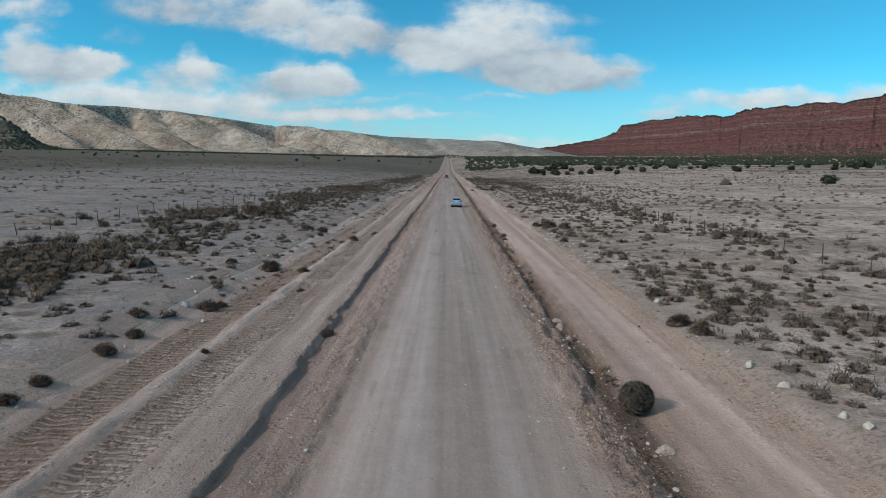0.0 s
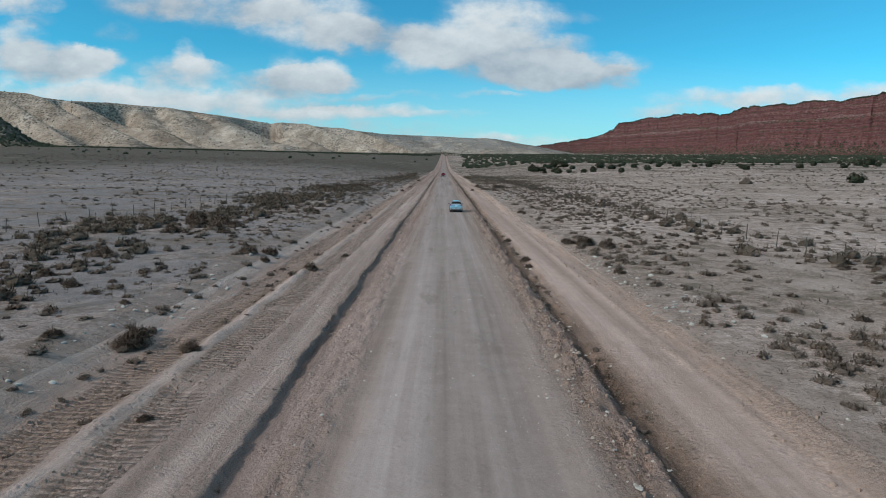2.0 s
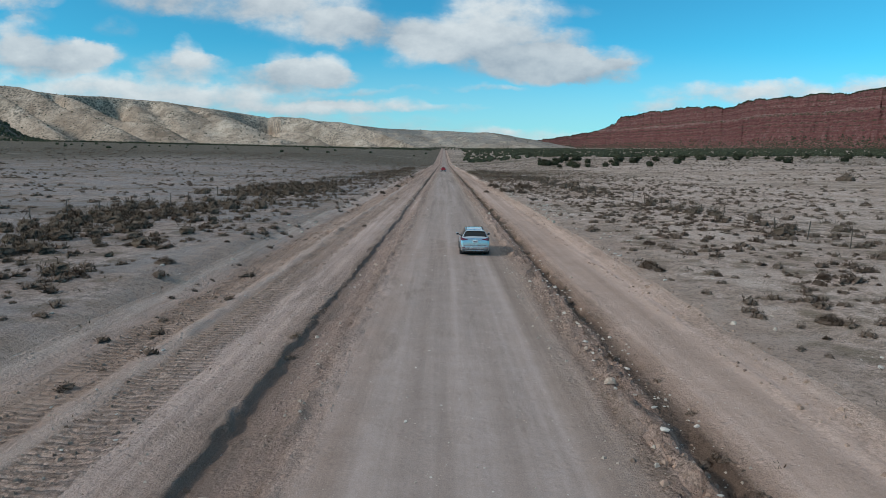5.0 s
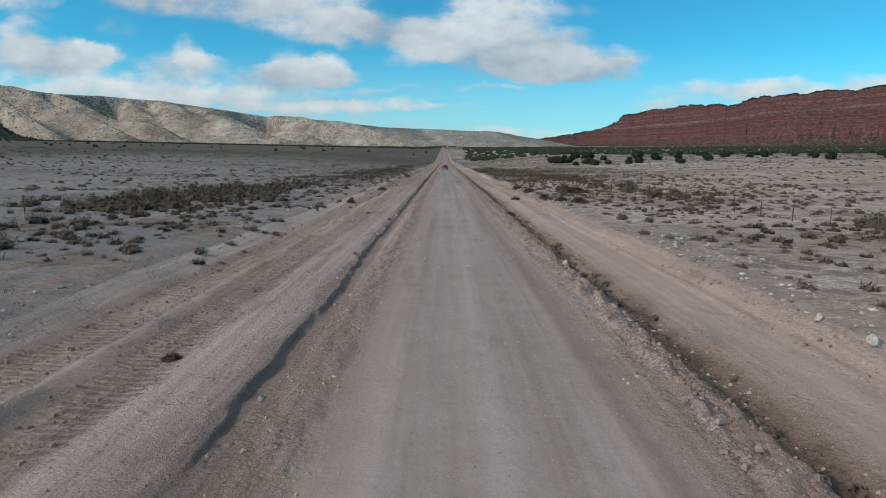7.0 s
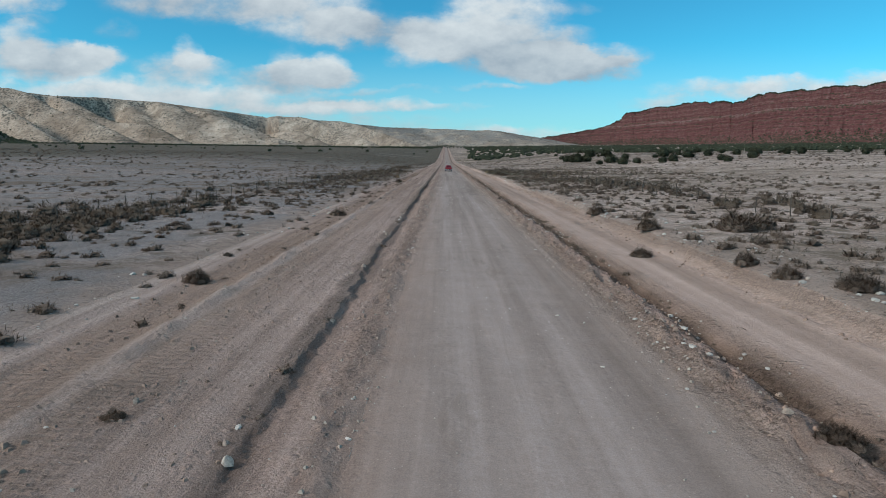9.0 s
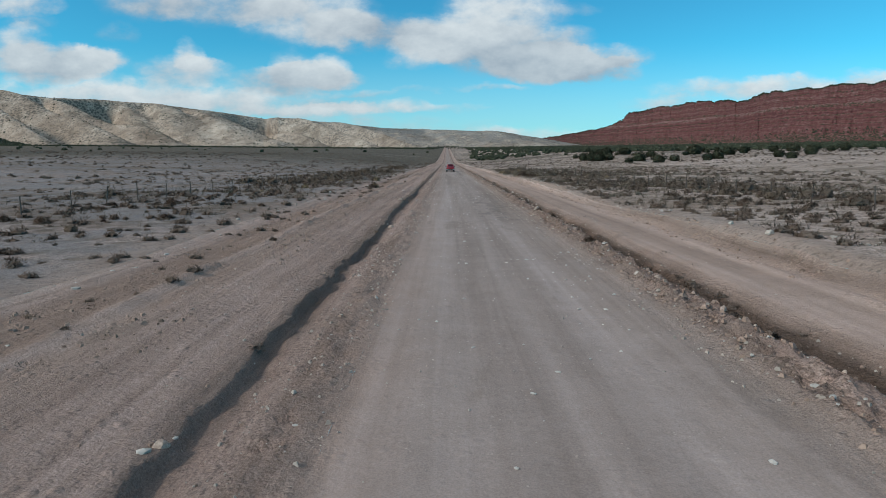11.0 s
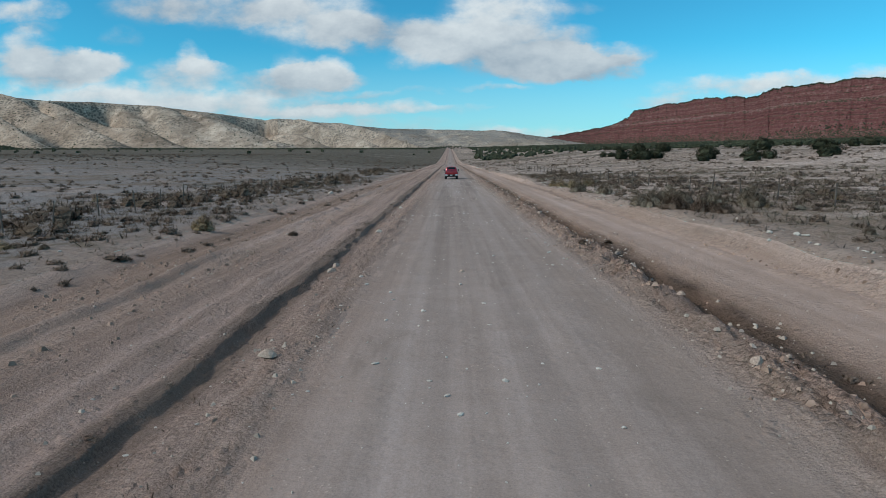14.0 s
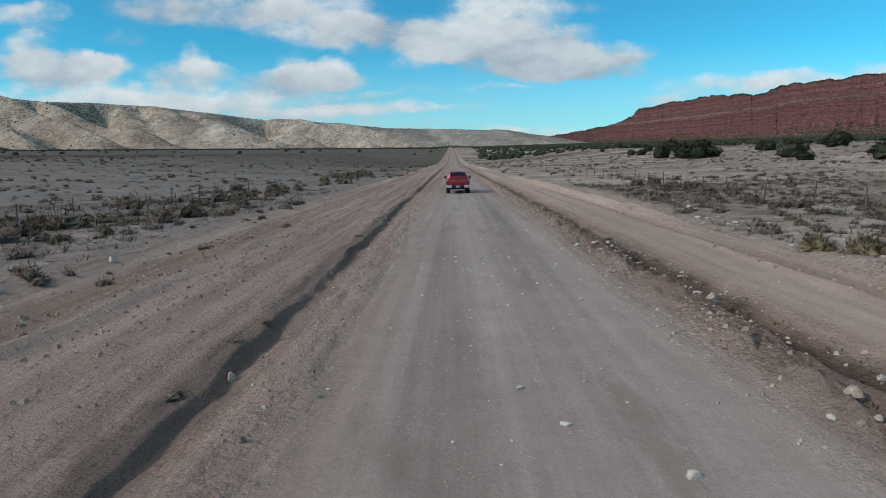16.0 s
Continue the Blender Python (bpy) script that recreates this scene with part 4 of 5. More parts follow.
    # tailgate details
    recess = part("plate_panel", slab([(-0.40, 0.045, 0.99), (0.40, 0.045, 0.99), (0.34, 0.03, 0.77), (-0.34, 0.03, 0.77)], 0.02, (0, -1, 0)), M_SILVER, car, "silver plate panel", False)
    part("garnish", box(-0.42, 0.42, 0.022, 0.10, 1.005, 1.030, 0.012), M_CHROME, car, "chrome tailgate strip")
    plate = part("number_plate", box(-0.155, 0.155, 0.0, 0.03, 0.835, 0.975, 0.006), M_PLATE, car, "white number plate with dark bars")
    for k in range(7):
        part("plate_bar", box(-0.125 + k * 0.037, -0.10 + k * 0.037, -0.004, 0.002, 0.865, 0.935, 0.0), M_INK, plate)
    badge = bmesh.new()
    bmesh.ops.create_uvsphere(badge, u_segments=18, v_segments=10, radius=1, matrix=Matrix.Translation((0, 0.046, 1.075)) @ Matrix.Diagonal((0.06, 0.012, 0.04, 1)))
    part("badge", badge, M_CHROME, car, "small chrome oval badge")
    part("model_mark", box(-0.62, -0.44, 0.035, 0.06, 0.735, 0.76, 0.003), M_CHROME, car, "small chrome bar")
    part("bumper", box(-0.82, 0.82, -0.03, 0.16, 0.43, 0.66, 0.06, 3), M_SILVER, car, "silver rear bumper")
    skirt = part("lower_bumper", box(-0.80, 0.80, -0.012, 0.2, 0.29, 0.44, 0.05, 3), M_TRIM, car, "grey plastic lower bumper")
    part("skid_strip", box(-0.60, 0.60, -0.022, 0.02, 0.335, 0.36, 0.012), M_CHROME, skirt, "bright strip")
    part("wiper", box(-0.03, 0.34, 0.09, 0.12, 1.18, 1.20, 0.006), M_BLACK, car)
    part("tailgate_seam", box(-0.70, 0.70, -0.012, 0.03, 0.665, 0.675, 0.0), M_BLACK, car)
    part("underbody", box(-0.75, 0.75, 0.3, 4.3, 0.16, 0.3, 0.03), M_BLACK, car)
    part("grille", box(-0.45, 0.45, 4.50, 4.60, 0.46, 0.66, 0.03), M_BLACK, car)
    part("cowl", box(-0.66, 0.66, 3.28, 3.42, 1.055, 1.085, 0.015), M_BLACK, car)
    return car


build_suv(1.47, 96.3, 0.0).scale = (0.90, 0.90, 0.90)

# ---- red pickup ----
CAB = [(1.95, 0.94, 0.55, 1.22, 0.70, 1.26), (2.00, 0.98, 0.55, 1.24, 0.70, 1.50), (2.12, 0.99, 0.55, 1.25, 0.70, 1.84), (2.3, 1.0, 0.55, 1.25, 0.71, 1.90), (3.3, 1.0, 0.55, 1.24, 0.72, 1.91),
       (3.75, 1.0, 0.55, 1.23, 0.71, 1.84), (4.45, 1.0, 0.55, 1.22, 0.82, 1.30), (4.7, 1.0, 0.55, 1.20, 0.85, 1.24), (5.5, 0.99, 0.56, 1.10, 0.82, 1.18), (5.75, 0.95, 0.58, 1.00, 0.76, 1.08), (5.85, 0.86, 0.6, 0.92, 0.7, 0.98)]


def build_pickup(x, y, turn):
    car = thing("pickup_truck", x, y, 0.03, "red crew-cab pickup truck with chrome rear bumper on the dusty road", "car", turn=turn)
    st = [1.95, 1.97, 2.0, 2.06, 2.12, 2.2, 2.3, 2.6, 3.0, 3.3, 3.55, 3.75, 3.95, 4.2, 4.45, 4.58, 4.7, 5.1, 5.5, 5.65, 5.75, 5.85]
    part("cab", car_body(CAB, st), M_RED, car, "red crew cab and hood")
    for side in (-1, 1):
        part("bed_side", box(min(side * 0.80, side * 1.03), max(side * 0.80, side * 1.03), 0.10, 1.98, 0.55, 1.32, 0.05, 3), M_RED, car, "red bed side")
        part("tail_lamp", box(min(side * 0.86, side * 1.035), max(side * 0.86, side * 1.035), 0.03, 0.16, 0.92, 1.26, 0.02), M_LAMP, car, "red tail lamp")
        part("lamp_lens", box(min(side * 0.89, side * 1.0), max(side * 0.89, side * 1.0), 0.02, 0.05, 1.10, 1.18, 0.01), M_PLATE, car, "white reversing lens")
        part("bumper_end", box(min(side * 0.55, side * 1.02), max(side * 0.55, side * 1.02), -0.10, 0.12, 0.52, 0.74, 0.04, 3), M_CHROME, car, "chrome bumper end")
        part("side_window", side_pane(CAB, [(2.35, 0.12, 0.85), (2.6, 0.08, 0.88), (3.15, 0.08, 0.88)], side), M_GLASS, car, "tinted rear door window")
        part("side_window", side_pane(CAB, [(3.22, 0.08, 0.88), (3.6, 0.08, 0.84), (3.9, 0.08, 0.66), (4.15, 0.08, 0.36)], side), M_GLASS, car, "front door window")
        mirror = part("mirror", box(1.04 if side > 0 else -1.24, 1.24 if side > 0 else -1.04, 3.9, 4.05, 1.22, 1.48, 0.04, 3), M_BLACK, car, "black door mirror")
        part("mirror_arm", box(min(side * 0.93, side * 1.08), max(side * 0.93, side * 1.08), 3.94, 4.0, 1.25, 1.30, 0.01), M_BLACK, mirror)
        for yy in (1.08, 4.80):
            part("wheel_well", disc_x(side * 0.70, side * 1.036, yy, 0.46, 0.46), M_BLACK, car)
            wheel(car, side, yy, 0.41, 1.05, (M_RUBBER, M_ALLOY))
    part("bed_floor", box(-0.82, 0.82, 0.12, 1.98, 0.55, 0.80, 0.02), M_BLACK, car, "dark bed liner")
    gate = part("tailgate", box(-0.86, 0.86, 0.04, 0.12, 0.74, 1.31, 0.025, 3), M_RED, car, "red tailgate with pressed panel")
    part("gate_panel", box(-0.62, 0.62, 0.028, 0.06, 0.86, 1.16, 0.015), M_RED, gate)
    part("gate_handle", box(-0.13, 0.13, 0.02, 0.06, 1.20, 1.26, 0.012), M_BLACK, gate, "black tailgate handle")
    part("gate_cap", box(-0.86, 0.86, 0.03, 0.13, 1.31, 1.335, 0.008), M_BLACK, gate)
    part("bumper_middle", box(-0.56, 0.56, -0.07, 0.12, 0.50, 0.72, 0.03), M_BLACK, car, "black bumper step")
    plate = part("number_plate", box(-0.155, 0.155, -0.085, -0.06, 0.56, 0.70, 0.005), M_PLATE, car, "pale number plate with bars")
    for k in range(6):
        part("plate_bar", box(-0.12 + k * 0.042, -0.092 + k * 0.042, -0.09, -0.08, 0.59, 0.66, 0.0), M_INK, plate)
    part("rear_window", top_pane(CAB, [2.0, 2.03, 2.06, 2.1], lambda q: 0.64, 0.012, (0, -1.0, 0.1)), M_GLASS, car, "dark rear window")
    part("windshield", top_pane(CAB, [3.82, 3.95, 4.1, 4.25, 4.4], lambda q: 0.64, 0.01, (0, 0.5, 0.85)), M_GLASS, car, "dark windshield")
    part("brake_lamp", box(-0.16, 0.16, 2.1, 2.16, 1.855, 1.885, 0.008), M_LAMP, car, "red high brake lamp")
    part("underbody", box(-0.8, 0.8, 0.2, 5.6, 0.36, 0.56, 0.03), M_BLACK, car)
    part("grille", box(-0.65, 0.65, 5.78, 5.88, 0.66, 0.98, 0.03), M_CHROME, car, "chrome grille")
    return car


build_pickup(-0.45, 330.0, 0.0)

# ---- plants and stones ----
def mound(seed, radius, height, n):
    """The dense inner mass of a shrub: a lumpy low dome."""
    rng = np.random.RandomState(seed + 900)
    a = 2 * np.pi * np.arange(n) / n
    lob = 1 + 0.14 * np.sin(a * 2 + seed) + 0.10 * np.sin(a * 3 + seed * 2.3)
    rings = []
    for k, (r, z) in enumerate(((0.88, -0.03), (1.0, 0.36), (0.72, 0.76))):
        rr = r * lob * radius * rng.uniform(0.88, 1.12, n)
        t = a + 0.35 * k
        rings.append(np.stack([np.cos(t) * rr, np.sin(t) * rr, height * z * rng.uniform(0.88, 1.12, n)], -1))
    top = np.array([0.06 * radius, 0.0, height * 0.97])
    out = []
    for k in range(n):
        j = (k + 1) % n
        for lo, hi in zip(rings, rings[1:]):
            out += [[lo[k], lo[j], hi[j]], [lo[k], hi[j], hi[k]]]
        out.append([rings[-1][k], rings[-1][j], top])
    return np.array(out)


def soft_normals(tris, rng_seed=3):
    """Normals of foliage: outwards from the root of the plant, slightly ruffled."""
    n = tris - np.array([0.0, 0.0, -0.22])
    n = n * np.array([1.0, 1.0, 1.5])
    n = n / (np.linalg.norm(n, axis=-1, keepdims=True) + 1e-9)
    e = np.linalg.norm(tris - np.roll(tris, 1, axis=1), axis=-1)
    thin = e.min(axis=1) < 0.3 * e.max(axis=1)
    n = n + np.random.RandomState(rng_seed).normal(0, 0.28, (len(tris), 1, 3)) * thin[:, None, None]
    return n / (np.linalg.norm(n, axis=-1, keepdims=True) + 1e-9)


def tri_mesh(name, tris, mat, normals=None):
    """One mesh from an array of triangles (n, 3, 3)."""
    me = bpy.data.meshes.new(name)
    n = len(tris)
    me.vertices.add(n * 3)
    me.vertices.foreach_set("co", np.asarray(tris, np.float32).ravel())
    me.loops.add(n * 3)
    me.loops.foreach_set("vertex_index", np.arange(n * 3, dtype=np.int32))
    me.polygons.add(n)
    me.polygons.foreach_set("loop_start", (np.arange(n) * 3).astype(np.int32))
    me.polygons.foreach_set("loop_total", np.full(n, 3, np.int32))
    me.update(calc_edges=True)
    me.materials.append(mat)
    if normals is not None:
        me.polygons.foreach_set("use_smooth", np.full(n, True))
        me.normals_split_custom_set(np.asarray(normals, float).reshape(-1, 3).tolist())
    return me


def scatter(protos, xs, ys, sizes, rng, sink=0.02, squash=0.25, soft=False):
    """Copies of triangle arrays set on the ground, joined."""
    zs = land(xs, ys)
    turn = rng.rand(len(xs)) * 2 * np.pi
    flat = 1 - squash * rng.rand(len(xs))
    out, norms = [], []
    which = rng.randint(0, len(protos), len(xs))
    for k, proto in enumerate(protos):
        i = np.where(which == k)[0]
        if not len(i):
            continue
        c, s = np.cos(turn[i]), np.sin(turn[i])
        p = proto[None] * sizes[i][:, None, None, None]
        q = np.empty_like(p)
        q[..., 0] = p[..., 0] * c[:, None, None] - p[..., 1] * s[:, None, None] + xs[i][:, None, None]
        q[..., 1] = p[..., 0] * s[:, None, None] + p[..., 1] * c[:, None, None] + ys[i][:, None, None]
        q[..., 2] = p[..., 2] * flat[i][:, None, None] + (zs[i] - sink)[:, None, None]
        out.append(q.reshape(-1, 3, 3))
        if soft:
            nn = soft_normals(proto)[None] + np.zeros_like(p)
            m = np.empty_like(p)
            m[..., 0] = nn[..., 0] * c[:, None, None] - nn[..., 1] * s[:, None, None]
            m[..., 1] = nn[..., 0] * s[:, None, None] + nn[..., 1] * c[:, None, None]
            m[..., 2] = nn[..., 2]
            norms.append(m.reshape(-1, 3, 3))
    return (np.concatenate(out), np.concatenate(norms)) if soft else np.concatenate(out)


def twigs(seed, count, radius, height, length, width, fill=0.55, wild=0.42):
    """Thin twigs of a dense rounded crown, pointing outwards, as triangles (count, 3, 3)."""
    rng = np.random.RandomState(seed + 40)
    az = rng.rand(count) * 2 * np.pi
    el = np.arcsin(rng.rand(count))
    lob = 1 + 0.16 * np.sin(az * 3 + seed) + 0.12 * np.sin(az * 5 + seed * 2.3) + 0.10 * np.sin(az * 2 + el * 4 + seed)
    rr = (fill + (1 - fill) * rng.rand(count) ** 0.5) * lob
    d = np.stack([np.cos(az) * np.cos(el), np.sin(az) * np.cos(el), np.sin(el)], -1)
    mid = d * rr[:, None] * np.array([radius, radius, height])
    out = d + rng.normal(0, wild, (count, 3)) + np.array([0, 0, 0.35])
    out /= np.linalg.norm(out, axis=1)[:, None]
    side = np.cross(out, rng.normal(0, 1, (count, 3)))
    side /= np.linalg.norm(side, axis=1)[:, None] + 1e-9
    s = length * (0.6 + 0.8 * rng.rand(count))
    w = width * (0.7 + 0.6 * rng.rand(count))
    base = mid - out * (s * 0.65)[:, None]
    base[:, 2] = np.maximum(base[:, 2], -0.02)
    return np.stack([base - side * w[:, None] / 2, base + side * w[:, None] / 2, mid + out * (s * 0.35)[:, None]], 1)


def bush(seed, lobes, sides, fluff, length, width, height=0.5, core=0.6):
    """A shrub one metre wide: overlapping lumpy mounds grown over with fine twigs."""
    rng = np.random.RandomState(seed)
    out, coat = [], []
    for k in range(lobes):
        a = 2 * np.pi * (k + 0.6 * rng.rand()) / max(1, lobes - 1)
        off = 0.0 if k == 0 else rng.uniform(0.20, 0.32)
        c = np.array([off * np.cos(a), off * np.sin(a), 0.0])
        r = (0.36 if k == 0 else rng.uniform(0.18, 0.26)) if lobes > 1 else 0.5
        h = height * (1.0 if k == 0 else rng.uniform(0.5, 0.8))
        if core:
            out.append(mound(seed * 7 + k, r * core, h * core, sides) + c)
        n = max(2, int(fluff * (0.4 if k == 0 and lobes > 1 else 1.0 if lobes == 1 else 0.6 / (lobes - 1))))
        coat.append(twigs(seed * 13 + k, n, r, h, length, width) + c)
    return np.concatenate(out + coat)


def ball(seed, count):
    """A round tangle of thin bent stems, one metre across, standing on the ground."""
    rng = np.random.RandomState(seed + 60)
    d = rng.normal(0, 1, (count, 3))
    d /= np.linalg.norm(d, axis=1)[:, None]
    mid = d * (0.34 + 0.15 * rng.rand(count) ** 0.6)[:, None] * np.array([1, 1, 0.86])
    turn = np.cross(d, rng.normal(0, 1, (count, 3)))
    turn /= np.linalg.norm(turn, axis=1)[:, None]
    out = turn + 0.5 * d * rng.rand(count)[:, None]
    side = np.cross(out, rng.normal(0, 1, (count, 3)))
    side /= np.linalg.norm(side, axis=1)[:, None]
    s = 0.12 * (0.6 + 0.9 * rng.rand(count))[:, None]
    tri = np.stack([mid - out * s - side * 0.0065, mid - out * s + side * 0.0065, mid + out * s], 1)
    a = 2 * np.pi * np.arange(10) / 10
    rings = [np.stack([np.cos(a) * r, np.sin(a) * r, 0 * a + z], -1) for r, z in ((0.10, -0.30), (0.30, -0.16), (0.34, 0.06), (0.20, 0.25), (0.01, 0.29))]
    core = []
    for lo, hi in zip(rings, rings[1:]):
        for k in range(10):
            j = (k + 1) % 10
            core += [[lo[k], lo[j], hi[j]], [lo[k], hi[j], hi[k]]]
    return np.concatenate([tri, np.array(core)]) + np.array([0, 0, 0.40])


def ground_z(x, y):
    return float(land(np.array([x]), np.array([y]))[0])


SHRUBS = {"sage": ([bush(k, 7, 9, 3000, 0.14, 0.0095, 0.48, 0.56) for k in range(5)], M_SAGE), "dry": ([bush(20 + k, 5, 6, 1700, 0.13, 0.012, 0.6, 0.5) for k in range(3)], M_DRY),
          "grey": ([bush(40 + k, 6, 9, 2600, 0.14, 0.0095, 0.60, 0.56) for k in range(3)], M_GREY), "ball": ([ball(60 + k, 2600) for k in range(2)], M_TUMBLE)}
SHRUB_LABEL = {"sage": "low dark grey-brown sagebrush on dry soil", "dry": "straw-coloured dry shrub on dry soil", "grey": "pale grey rabbitbrush clump beside the dirt lane", "ball": "round dark tumbleweed beside the road"}
shrub_meshes = {kind: [tri_mesh(kind + "_shrub", t, mat, soft_normals(t)) for t in protos] for kind, (protos, mat) in SHRUBS.items()}
_count = 0


def shrub(kind, x, y, width, high=1.0):
    global _count
    meshes = shrub_meshes[kind]
    ob = new("tumbleweed" if kind == "ball" else "shrub", meshes[_count % len(meshes)])
    ob.matrix_world = pose(x, y, ground_z(x, y) - 0.02, 0, 0, (_count * 77) % 360) @ Matrix.Diagonal((width, width * 0.9, width * high, 1))
    _count += 1
    return tagged(ob, SHRUB_LABEL[kind], "shrub", group="roadside shrubs")


# shrubs by the road: place along and across, width
NEAR_A = [(-11.7, 22.5, 0.9), (-10.9, 20.7, 0.9), (-10.9, 18.8, 1.0), (-7.9, 19.3, 0.4), (-11.0, 15.8, 0.75), (-11.0, 14.5, 0.7), (-10.6, 36.2, 1.3), (-20.2, 51.5, 1.7), (-18.4, 28.5, 1.2),
          (-10.0, 26.3, 0.8), (8.8, 22.4, 1.1), (9.1, 21.2, 1.1), (9.6, 27.8, 0.85), (-4.5, 22.6, 0.8), (-10.2, 25.4, 1.2), (-10.4, 35.4, 1.5), (-8.4, 35.3, 0.9), (-7.3, 30.0, 0.5),
          (8.7, 22.4, 1.0), (5.1, 65.7, 0.9), (-6.7, 56.2, 0.75), (9.0, 60.5, 1.0), (10.3, 60.3, 1.6), (5.2, 55.5, 0.95), (5.1, 53.1, 0.7), (-7.8, 50.6, 1.2), (10.0, 59.8, 1.8), (11.4, 58.9, 1.6), (8.9, 61.3, 0.85), (-6.6, 110.8, 0.55), (-19.0, 66.0, 2.1), (-21.0, 68.0, 2.4), (-20.0, 71.0, 2.0), (-23.0, 72.0, 2.5),
          (-22.0, 65.0, 1.8), (-18.3, 69.0, 1.6), (-24.0, 75.0, 2.5), (-21.5, 74.0, 2.2), (-17.5, 63.5, 1.2), (-11.2, 54.5, 1.4), (-12.2, 53.2, 1.3), (-10.9, 52.2, 0.9)]
NEAR_B = [(-6.7, 146.0, 0.5), (-9.7, 156.7, 1.2), (-9.2, 181.0, 1.4), (8.6, 177.1, 1.6), (12.6, 166.2, 2.6), (14.0, 167.0, 2.2), (8.6, 166.7, 1.6), (6.6, 161.5, 1.1), (8.7, 157.1, 1.1), (8.8, 154.7, 1.1),
          (9.6, 152.8, 1.4), (11.0, 152.0, 1.5), (-8.0, 198.3, 0.4), (4.1, 211.5, 0.4), (4.9, 240.6, 0.5), (-9.6, 243.1, 1.3), (9.4, 262.4, 1.7),
          (10.2, 261.4, 1.5), (10.6, 260.4, 1.2), (3.8, 255.5, 0.4), (-7.1, 259.5, 0.55), (4.9, 256.4, 0.45)]
for x, y, w in NEAR_A + NEAR_B:
    shrub("sage", x, y, w, 0.8)
shrub("ball", 5.0, 15.3, 1.05)
for x, y, w in [(4.3, 145.1, 0.8), (4.0, 198.2, 0.6), (4.3, 208.3, 0.55)]:
    shrub("sage", x, y, w, 0.9)
for x, y, w in [(8.9, 265.9, 1.4), (9.8, 266.8, 1.4), (10.9, 266.0, 1.6), (12.2, 265.0, 1.5), (9.2, 264.5, 1.6), (9.0, 281.1, 1.7), (10.2, 278.4, 1.7), (13.4, 263.4, 1.6), (14.5, 266.0, 1.7), (11.5, 269.0, 1.6)]:
    shrub("grey", x, y, w, 0.9)
for x, y, w in [(9.0, 292.4, 1.3), (9.4, 291.1, 1.3), (10.3, 290.4, 1.4), (11.3, 289.6, 1.4), (9.2, 288.6, 1.3), (9.6, 286.4, 1.4), (12.2, 291.6, 1.3), (-11.0, 260.0, 1.3), (-9.4, 243.5, 1.2)]:
    shrub("dry", x, y, w, 0.8)

rng = np.random.RandomState(11)
made = 0
while made < 290:
    y = rng.uniform(8, 300)
    x = rng.uniform(9.2, 24) * (1 if rng.rand() < 0.55 else -1)
    if x < 0:
        x -= 2.2
    if vnoise(x * 0.12, y * 0.12, 61) < -0.15:
        continue
    w = 0.35 + 0.75 * rng.rand() ** 2
    kind = "sage" if y < 215 or rng.rand() < 0.5 else ("grey" if rng.rand() < 0.5 else "dry")
    shrub(kind, x, y, w, 0.75)
    made += 1


def spread(count, box_, keep, seed):
    """Random places in a box (x0, x1, y0, y1) where keep(x, y) allows."""
    r = np.random.RandomState(seed)
    xs = r.uniform(box_[0], box_[1], count * 3)
    ys = r.uniform(box_[2], box_[3], count * 3)
    ok = keep(xs, ys) > r.rand(count * 3)
    return xs[ok][:count], ys[ok][:count], r


def off_road(x, margin_l=-10.4, margin_r=8.9):
    return (x < margin_l) | (x > margin_r)


# fields of scrub, thinning outwards
full = [bush(140 + k, 3, 4, 215, 0.155, 0.021, 0.44, 0.56) for k in range(6)]
fine = [bush(130 + k, 2, 3, 72, 0.17, 0.032, 0.42, 0.62) for k in range(8)]
small = [bush(100 + k, 1, 4, 46, 0.20, 0.046, 0.42, 0.60) for k in range(6)]
middle = [bush(110 + k, 1, 4, 22, 0.24, 0.075, 0.42, 0.66) for k in range(6)]
coarse = [bush(115 + k, 1, 3, 6, 0.30, 0.13, 0.4, 0.85) for k in range(6)]
domes = [bush(170 + k, 2, 4, 185, 0.14, 0.019, 0.54, 0.60) for k in range(6)]
tuft = [twigs(180 + k, 13, 0.34, 0.30, 0.34, 0.027, 0.2, 0.22) for k in range(6)]
tiny = [bush(120 + k, 1, 5, 14, 0.20, 0.040, 0.28, 0.0) for k in range(6)]


def patchy(x, y):
    return off_road(x) * np.clip(0.45 + 1.1 * vnoise(x * 0.09, y * 0.09, 62) + 0.5 * vnoise(x * 0.4, y * 0.4, 63), 0.03, 1)


def field(name, label, boxes, keep, lo, hi, mat, protos, seed):
    tris, norms = [], []
    for k, (count, *b) in enumerate(boxes):
        xs, ys, r = spread(count, b, keep, seed + k)
        t, m = scatter(protos, xs, ys, lo + (hi - lo) * r.rand(len(xs)) ** 1.6, r, soft=True)
        tris.append(t)
        norms.append(m)
    return tagged(new(name, tri_mesh(name, np.concatenate(tris), mat, np.concatenate(norms))), label, "scrub", kind="stuff")


def even(x, y):
    return off_road(x) * np.clip(0.85 + 0.6 * vnoise(x * 0.12, y * 0.10, 62) + 0.3 * vnoise(x * 0.5, y * 0.5, 63), 0.05, 1)


def outside(x, y):
    return patchy(x, y) * ((np.abs(x) > 48) | (y > 335))


def beyond(x, y):
    return patchy(x, y) * ((np.abs(x) > 125) | (y > 430))


